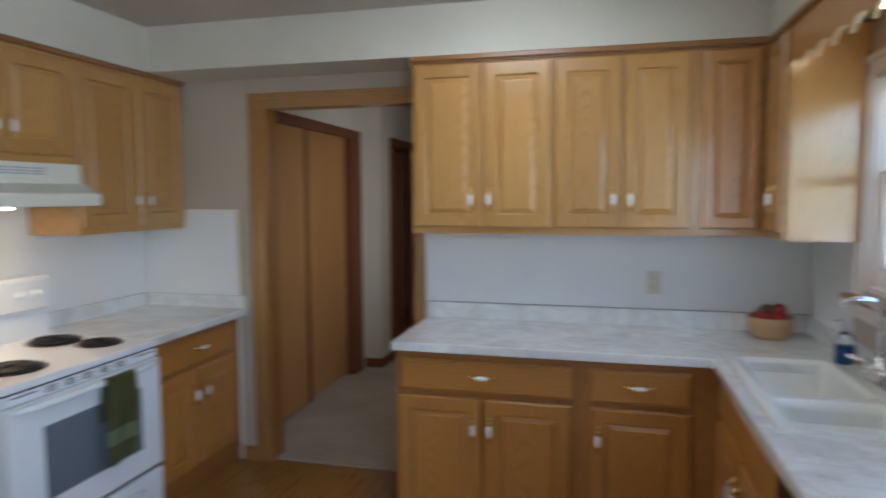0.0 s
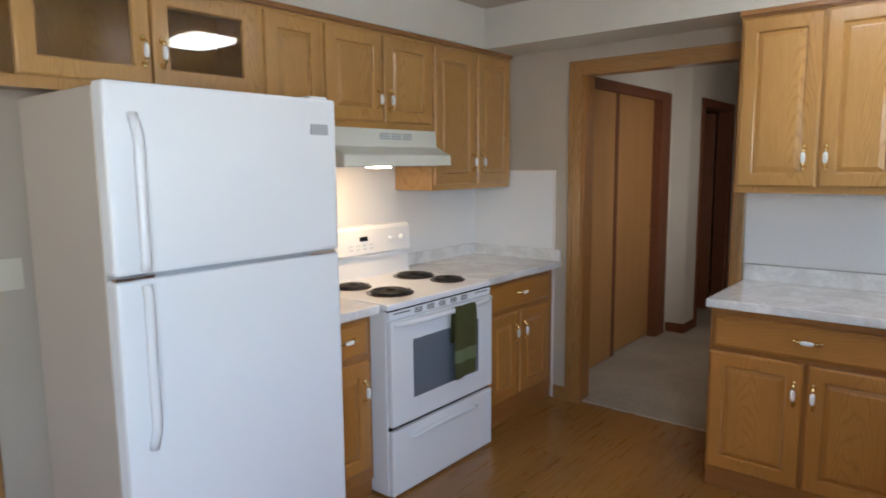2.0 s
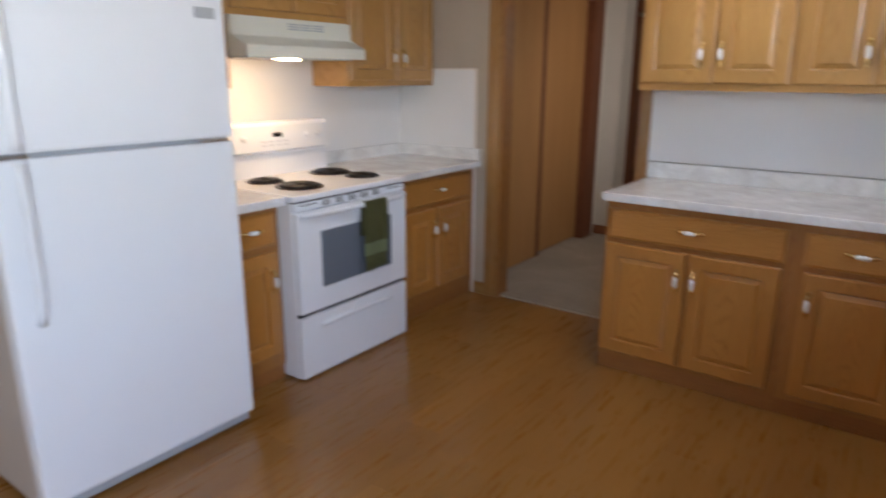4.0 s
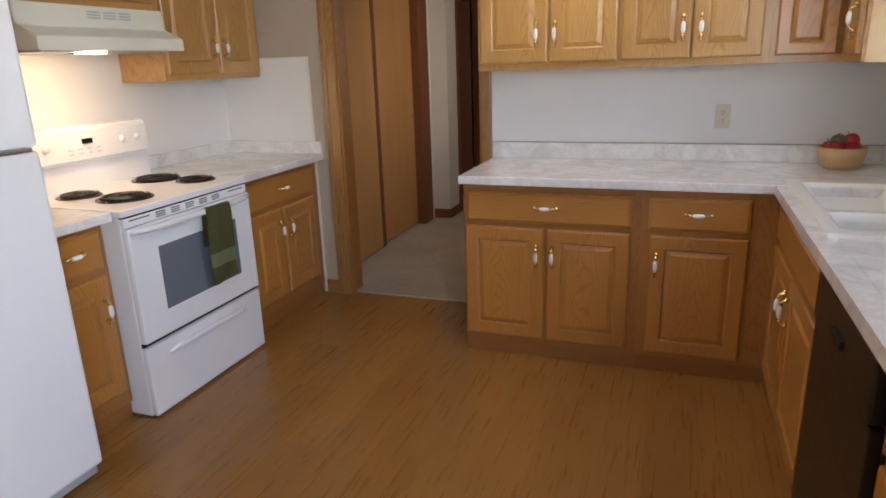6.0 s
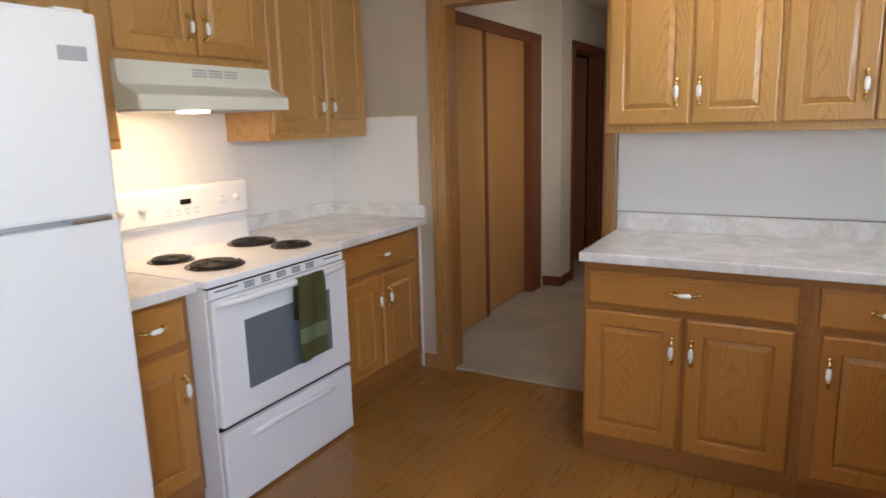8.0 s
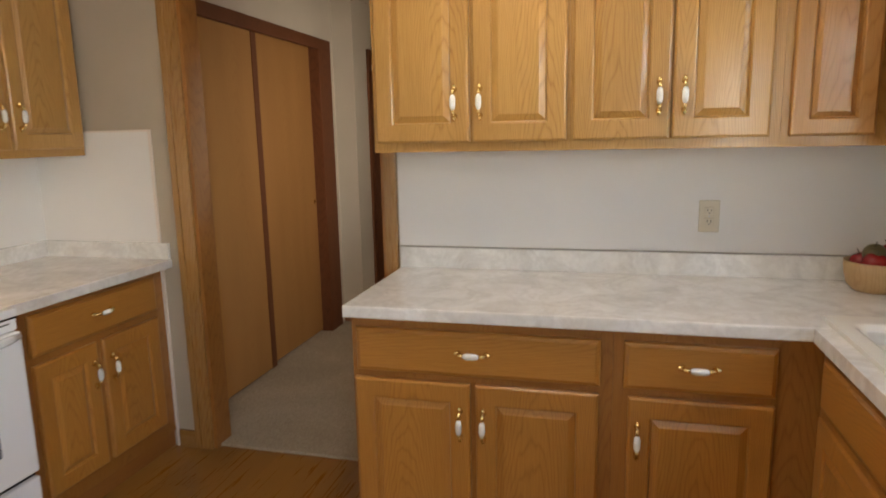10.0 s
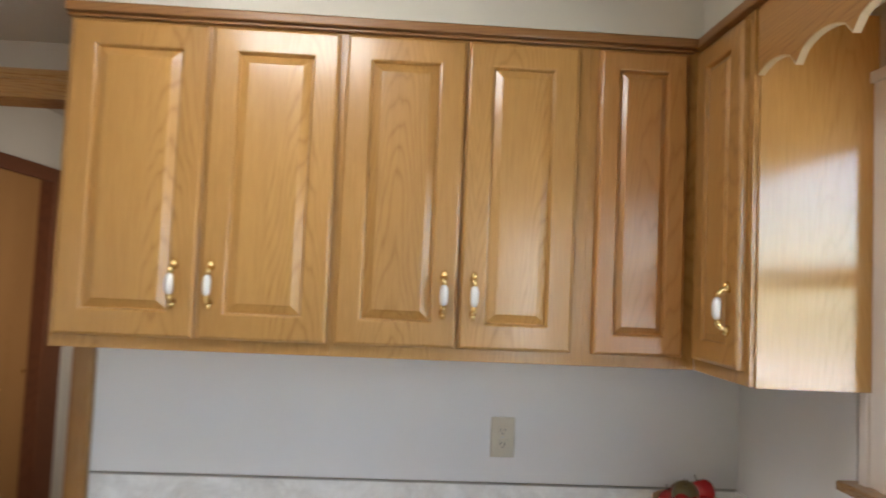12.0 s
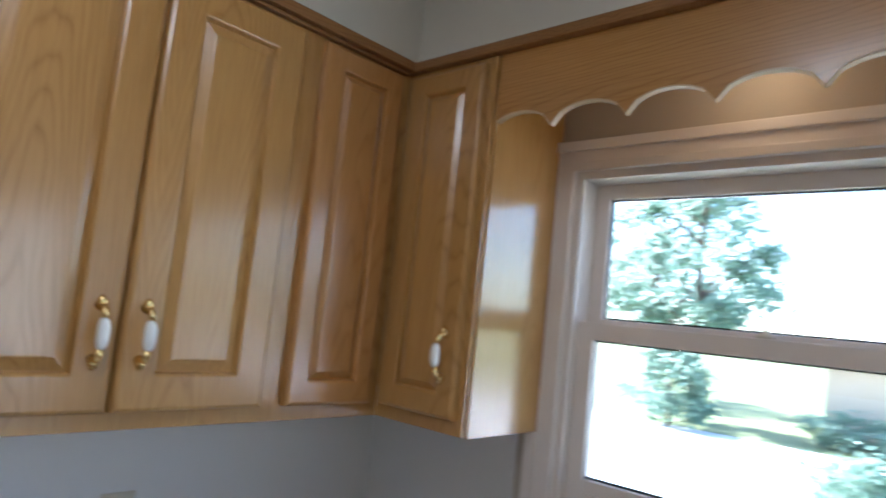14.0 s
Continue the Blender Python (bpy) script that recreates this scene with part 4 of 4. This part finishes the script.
part("spout", tube(bmesh.new(), [(0, 0, 0.09), (-0.002, 0, 0.20), (-0.012, 0, 0.255), (-0.04, 0, 0.285), (-0.065, 0, 0.290), (-0.10, 0, 0.286), (-0.13, 0, 0.272)], [0.015, 0.014, 0.014, 0.014, 0.014, 0.014, 0.012], 12), CHROME, fc, smooth=True)
for y in (-0.1, 0.1):
    part("lever", tube(bmesh.new(), [(0, y, 0.01), (0, y, 0.05), (-0.008, y, 0.062), (-0.07, y, 0.078)], [0.02, 0.018, 0.012, 0.007], 12), CHROME, fc, smooth=True)
sp = thing("soap_bottle", pose(1.03, 2.70, 0.929), "clear bottle half full of blue soap beside the faucet", "soap bottle")
part("liquid", lathe(bmesh.new(), [(0.028, 0.001), (0.030, 0.006), (0.030, 0.068), (0.028, 0.07)], 20), BLUE_SOAP, sp, "blue liquid soap", True)
part("bottle", lathe(bmesh.new(), [(0.031, 0), (0.033, 0.006), (0.033, 0.09), (0.026, 0.108), (0.012, 0.118), (0.012, 0.128)], 20), BOTTLE, sp, smooth=True)
part("pump", tube(bmesh.new(), [(0, 0, 0.126), (0, 0, 0.142), (0, 0, 0.165), (-0.012, 0, 0.168), (-0.04, 0, 0.162)], [0.014, 0.013, 0.006, 0.006, 0.004], 10), LIGHT_GREY, sp, smooth=True)
solid("fruit_bowl", lathe(bmesh.new(), [(0.068, 0), (0.088, 0.02), (0.098, 0.06), (0.101, 0.098), (0.095, 0.098), (0.091, 0.06), (0.08, 0.03), (0.06, 0.02)], 28), BASKET,
      "pale wooden bowl holding red apples on the worktop", "bowl", pose(0.885, 3.20, 0.915), smooth=True)


def apple(m, mat, label):
    ob = thing("apple", m, label, "apple", "apples in the bowl")
    prof = []
    for k in range(13):
        a = math.pi * k / 12
        r = 0.036 * math.sin(a) ** 0.85
        prof.append((max(r, 0.0008), -0.034 * math.cos(a) - (0.008 * math.exp(-(r / 0.011) ** 2) if k > 6 else -0.005 * math.exp(-(r / 0.011) ** 2))))
    part("flesh", lathe(bmesh.new(), prof, 18), mat, ob, smooth=True)
    part("stem", tube(bmesh.new(), [(0, 0, 0.022), (0.002, 0, 0.036), (0.006, 0, 0.046)], 0.0018, 6), BARK, ob)


for k in range(5):
    an = radians(72 * k + 20)
    apple(pose(0.885 + 0.048 * math.cos(an), 3.20 + 0.048 * math.sin(an), 1.005 + (0.008 if k % 2 else 0), 15 * math.cos(an), 20 * math.sin(an), 50 * k), APPLE, "shiny red apple in the wooden bowl")
apple(pose(0.865, 3.185, 1.036, 20, -10, 0), APPLE_DARK, "dark green and red apple on top of the bowl")
apple(pose(0.915, 3.195, 1.040, -20, 15, 80), APPLE, "shiny red apple on top of the bowl")

# ---- outlets, switches, lights ----


def outlet(m, label, kind, gangs=1):
    ob = thing("power_outlet" if kind == "outlet" else "light_switch", m, label, kind)
    w = 0.07 + 0.046 * (gangs - 1)
    part("plate", boxed(-w / 2, w / 2, -0.005, 0, -0.058, 0.058, bevel=0.002), IVORY, ob)
    if kind == "outlet":
        for z in (-0.02, 0.02):
            s = part("socket", boxed(-0.016, 0.016, -0.0075, -0.004, z - 0.014, z + 0.014, bevel=0.002), IVORY, ob)
            bm = bmesh.new()
            for x in (-0.006, 0.006):
                box(bm, x - 0.0012, x + 0.0012, -0.0082, -0.007, z - 0.002, z + 0.007)
            box(bm, -0.002, 0.002, -0.0082, -0.007, z - 0.010, z - 0.006)
            part("slots", bm, SEAM, s, "dark socket slots")
    else:
        for g in range(gangs):
            x = (g - (gangs - 1) / 2) * 0.046
            part("toggle", boxed(x - 0.005, x + 0.005, -0.014, -0.004, -0.006, 0.012, bevel=0.002), IVORY, ob)
    for z in (-0.042, 0.042) if kind != "outlet" else (0.0,):
        part("screw", lathe(bmesh.new(), [(0.003, 0), (0.003, 0.001), (0.002, 0.0015)], 8), LIGHT_GREY, ob, m=pose(0, -0.005, z, 90))


outlet(pose(0.381, YB - 0.006, 1.136), "ivory double power outlet on the white wallboard", "outlet")
outlet(pose(XL, 0.475, 1.15, 0, 0, 90), "ivory double light switch beside the refrigerator", "switch", 2)
outlet(pose(LX, 0.28, 0.32, 0, 0, 90), "ivory power outlet low on the living room wall", "outlet")

cl = thing("ceiling_light", pose(-0.32, 2.28, ZC), "rectangular white ceiling light with a glowing lens", "ceiling light")
part("frame", boxed(-0.25, 0.25, -0.18, 0.18, -0.03, 0, bevel=0.006), TRIM_WHITE, cl)
part("diffuser", boxed(-0.23, 0.23, -0.16, 0.16, -0.075, -0.03, bevel=0.012), CEIL_LENS, cl, "glowing white diffuser")
lb = thing("sink_light", pose(0.97, 2.30, SOF), "small warm lamp hidden behind the valance", "lamp")
part("socket", lathe(bmesh.new(), [(0.035, -0.03), (0.04, -0.02), (0.04, 0)], 18), TRIM_WHITE, lb, smooth=True)
part("bulb", lathe(bmesh.new(), [(0.003, -0.095), (0.022, -0.085), (0.03, -0.065), (0.024, -0.045), (0.016, -0.03)], 16), glow("warm_bulb", (1.0, 0.7, 0.4), 2.6), lb, "lit warm bulb", True)

# ---- sink window ----
win = thing("window_1", pose(XR, 0, 0, 0, 0, 0), "white double-hung window above the sink", "window", kind="structure")


def frame_x(bm, x0, x1, y0, y1, z0, z1, w, bevel=0.002):
    """A rectangular frame lying in the y-z plane, from x0 to x1, with bars w wide."""
    box(bm, x0, x1, y0, y0 + w, z0, z1, bevel=bevel)
    box(bm, x0, x1, y1 - w, y1, z0, z1, bevel=bevel)
    box(bm, x0, x1, y0 + w, y1 - w, z0, z0 + w, bevel=bevel)
    box(bm, x0, x1, y0 + w, y1 - w, z1 - w, z1, bevel=bevel)
    return bm


bm = bmesh.new()
for k, (o, i, d) in enumerate(((0.070, 0.0, 0.012), (0.070, 0.045, 0.022), (0.018, -0.004, 0.017))):
    box(bm, -d, 0, WY1 + i, WY1 + o, WZ0 - 0.02, WZ1 + o, bevel=0.003)
    box(bm, -d, 0, WY0 - o, WY0 - i, WZ0 - 0.02, WZ1 + o, bevel=0.003)
    box(bm, -d, 0, WY0 - i, WY1 + i, WZ1 + i, WZ1 + o, bevel=0.003)
part("casing", bm, TRIM_WHITE, win)
bm = frame_x(bmesh.new(), 0.0, 0.118, WY0, WY1, WZ0, WZ1, 0.022)
part("window_frame", bm, TRIM_WHITE, win)
part("window_sill", boxed(-0.055, 0.0, WY0 - 0.11, WY1 + 0.098, WZ0 - 0.04, WZ0 - 0.018, bevel=0.006), OAK_TRIM_H, win, "worn wooden window stool")
part("apron", boxed(-0.014, 0.0, WY0 - 0.08, WY1 + 0.08, WZ0 - 0.11, WZ0 - 0.04, bevel=0.004), TRIM_WHITE, win)
up = part("upper_sash", frame_x(bmesh.new(), 0.072, 0.104, WY0 + 0.022, WY1 - 0.022, 1.630, WZ1 - 0.022, 0.036), TRIM_WHITE, win)
lo = part("lower_sash", frame_x(bmesh.new(), 0.030, 0.066, WY0 + 0.022, WY1 - 0.022, WZ0 + 0.022, 1.655, 0.040), TRIM_WHITE, win)
part("bottom_rail", boxed(0.031, 0.065, WY0 + 0.063, WY1 - 0.063, WZ0 + 0.0625, 1.298, bevel=0.003), TRIM_WHITE, lo)
for sash, x, z0, z1 in ((up, 0.088, 1.666, WZ1 - 0.058), (lo, 0.048, 1.299, 1.615)):
    g = part("pane", boxed(x - 0.002, x + 0.002, WY0 + 0.058, WY1 - 0.058, z0, z1), GLASS, sash, "clear window pane")
    g.visible_shadow = False
    part("gasket", frame_x(bmesh.new(), x - 0.004, x + 0.004, WY0 + 0.056, WY1 - 0.056, z0 - 0.002, z1 + 0.002, 0.006, 0), BLACK, sash, "thin black gasket")
for y in (2.30, 1.75):
    part("sash_lock", lathe(bmesh.new(), [(0.018, 0), (0.018, 0.008), (0.008, 0.012), (0.008, 0.016)], 14), IVORY, lo, smooth=True, m=pose(0.046, y, 1.655))
# living room window
w2 = thing("window_2", pose(LX, 0, 0), "white framed window in the living room wall", "window", kind="structure")
part("casing", frame_x(bmesh.new(), -0.0, 0.018, 0.665, 2.12, 0.80, 2.03, 0.072, 0.003), TRIM_WHITE, w2)
part("window_frame", frame_x(bmesh.new(), -0.11, -0.0, 0.735, 2.05, 0.86, 1.955, 0.02), TRIM_WHITE, w2)
part("sill", boxed(0.0, 0.03, 0.655, 2.13, 0.765, 0.80, bevel=0.004), OAK_TRIM, w2)
part("crank", boxed(0.018, 0.04, 0.96, 1.02, 0.815, 0.835, bevel=0.004), LIGHT_GREY, w2)
g = part("pane", boxed(-0.06, -0.056, 0.755, 2.03, 0.88, 1.935), GLASS, w2)
g.visible_shadow = False
rg = thing("floor_register", pose(LX, 0.82, 0.008, 0, 0, 90), "white louvred baseboard heat register on the carpet", "register")
part("housing", boxed(0, 0.62, -0.05, -0.001, 0.0, 0.115, bevel=0.004), TRIM_WHITE, rg)
for k in range(3):
    part("louvre", boxed(0.01, 0.61, -0.058, -0.05, 0.018 + 0.033 * k, 0.040 + 0.033 * k, bevel=0.002), TRIM_WHITE, rg)
    part("slot", boxed(0.01, 0.61, -0.0515, -0.049, 0.041 + 0.033 * k, 0.050 + 0.033 * k), SEAM, rg, "dark slot")

# ---- outdoors ----
GZ = -0.9
bm = bmesh.new()
vs = [bm.verts.new(p) for p in ((-600, -600, GZ), (600, -600, GZ), (600, 600, GZ), (-600, 600, GZ))]
bm.faces.new(vs)
solid("ground", bm, LAWN, "mown green lawn round the house", "ground", kind="structure")
solid("driveway", boxed(5, 19, -60, 60, GZ - 0.05, GZ + 0.02), DRIVE, "pale concrete street in front of the house", "road", kind="structure")
solid("driveway", boxed(-15, -8.2, -60, 60, GZ - 0.05, GZ + 0.02), DRIVE, "pale concrete drive behind the house", "road", kind="structure")


def tree(name, x, y, height, spread, base, count, seed, label, leaf=0.16):
    rng = random.Random(seed)
    ob = thing(name, pose(x, y, GZ), label, "tree" if base > 0.4 else "bush")
    bm = bmesh.new()
    tube(bm, [(0, 0, -0.05), (0.03, 0.02, height * 0.25), (0.0, 0.05, height * 0.55), (0.05, 0.0, height * 0.85)], [0.03 * height, 0.022 * height, 0.014 * height, 0.004 * height], 8)
    clumps = []
    for k in range(26):
        a, u = rng.uniform(0, 6.28), rng.uniform(0, 1)
        z = base + (height - base) * (0.12 + 0.85 * u)
        r = spread * (0.35 + 0.65 * rng.random()) * math.sin(math.pi * (0.18 + 0.74 * u))
        c = Vector((r * math.cos(a), r * math.sin(a), z))
        clumps.append((c, spread * rng.uniform(0.16, 0.34)))
        if k % 2 == 0:
            tube(bm, [(0, 0.03, max(0.1, c.z - r * 0.7)), (c.x * 0.5, c.y * 0.5, c.z - r * 0.25), tuple(c)], [0.008 * height, 0.005 * height, 0.002 * height], 5)
    part("trunk", bm, BARK, ob)
    verts, faces = [], []
    for k in range(count):
        c, r = clumps[rng.randrange(len(clumps))]
        d = Vector((rng.gauss(0, 1), rng.gauss(0, 1), rng.gauss(0, 0.8)))
        p = c + d * r * 0.55
        if p.z < 0.05:
            p.z = 0.05 + rng.random() * 0.2
        a = Vector((rng.gauss(0, 1), rng.gauss(0, 1), rng.gauss(0, 0.6))).normalized()
        b2 = a.orthogonal().normalized()
        s = leaf * rng.uniform(0.6, 1.4)
        i = len(verts)
        verts += [tuple(p + a * s), tuple(p + b2 * s * 0.55), tuple(p - a * s), tuple(p - b2 * s * 0.55 + Vector((0, 0, 0.1 * s)))]
        faces.append((i, i + 1, i + 2, i + 3))
    me = bpy.data.meshes.new("crown")
    me.from_pydata(verts, [], faces)
    me.materials.append(LEAF)
    cr = new("crown", me)
    cr.parent = ob
    return ob


tree("tree", 21.0, 9.9, 8.2, 2.6, 2.5, 4200, 3, "leafy green street tree with gaps in its crown")
tree("tree", 27.0, 14.0, 9.5, 3.2, 2.5, 4200, 4, "leafy green street tree with gaps in its crown")
tree("shrub", 18.6, 9.7, 2.3, 1.5, 0.1, 3000, 5, "dense dark green rounded shrub", 0.1)
for k, (x, y) in enumerate(((20.6, 5.6), (20.6, 4.2), (20.7, 2.7), (20.6, 1.2))):
    tree("shrub", x, y, 0.95, 0.95, 0.05, 1300, 20 + k, "low green shrub along the house front", 0.08)
tree("shrub", 9.6, 3.3, 1.25, 0.95, 0.05, 1500, 40, "low green shrub on the lawn", 0.07)
tree("tree", -21.0, 4.0, 7.6, 4.0, 1.0, 12000, 6, "broad green tree beyond the living room window", 0.12)
tree("tree", -30.0, 0.5, 9.0, 4.5, 1.5, 9000, 7, "broad green tree beyond the living room window", 0.15)

hs = thing("house", pose(22.0, 0.0, GZ), "low tan house across the street with a pale roof", "house")
part("wall", boxed(0, 8, -8, 6.4, 0, 2.45), HOUSE_WALL, hs)
bm = bmesh.new()
vs = [bm.verts.new(p) for p in ((-0.6, -8.6, 2.4), (-0.6, 7.0, 2.4), (8.6, 7.0, 2.4), (8.6, -8.6, 2.4), (4, -5.0, 4.2), (4, 3.4, 4.2))]
for q in ((0, 1, 5, 4), (2, 3, 4, 5), (1, 2, 5), (3, 0, 4), (0, 3, 2, 1)):
    bm.faces.new([vs[i] for i in q])
part("roof", bm, HOUSE_ROOF, hs)
part("fascia", boxed(-0.62, -0.58, -8.6, 7.0, 2.25, 2.45), TRIM_WHITE, hs)
for y in (-5.5, -2.0, 1.5):
    w = part("window", boxed(-0.03, 0.0, y, y + 1.3, 0.9, 1.9), OVEN_GLASS, hs)
    part("frame", frame_x(bmesh.new(), -0.06, -0.03, y - 0.06, y + 1.36, 0.84, 1.96, 0.07, 0), TRIM_WHITE, w)

# ---- kitchen floor: laminate boards ----
floor = solid("floor", boxed(XL - 0.02, XR + T, YS - T, 3.385, -0.1, -0.006), SEAM, "warm brown wood laminate kitchen floor", "floor", kind="structure")
PW, PL = 0.196, 1.29


def plank_mesh(w, l):
    bm = bmesh.new()
    box(bm, 0.0002, w - 0.0002, 0.0002, l - 0.0002, -0.006, 0.0, bevel=0.0004)
    return mesh_of("plank", bm, FLOOR_WOOD)


cache = {}
x, row = XL - 0.018, 0
while x < XR:
    w = min(PW, XR - x)
    y = YS - (0.43 * row) % PL
    while y < 3.383:
        y0, y1 = max(y, YS), min(y + PL, 3.383)
        if y1 - y0 > 0.02:
            key = (round(w, 3), round(y1 - y0, 3))
            if key not in cache:
                cache[key] = plank_mesh(*key)
            ob = new("plank", cache[key])
            ob.parent = floor
            ob.matrix_basis = pose(x, y0, 0)
        y += PL
    x += PW
    row += 1
solid("threshold", boxed(DX0 + 0.02, DX1 - 0.02, 3.378, 3.392, 0.0, 0.014, bevel=0.004), CARPET, "bound carpet edge at the doorway", "trim", kind="structure")
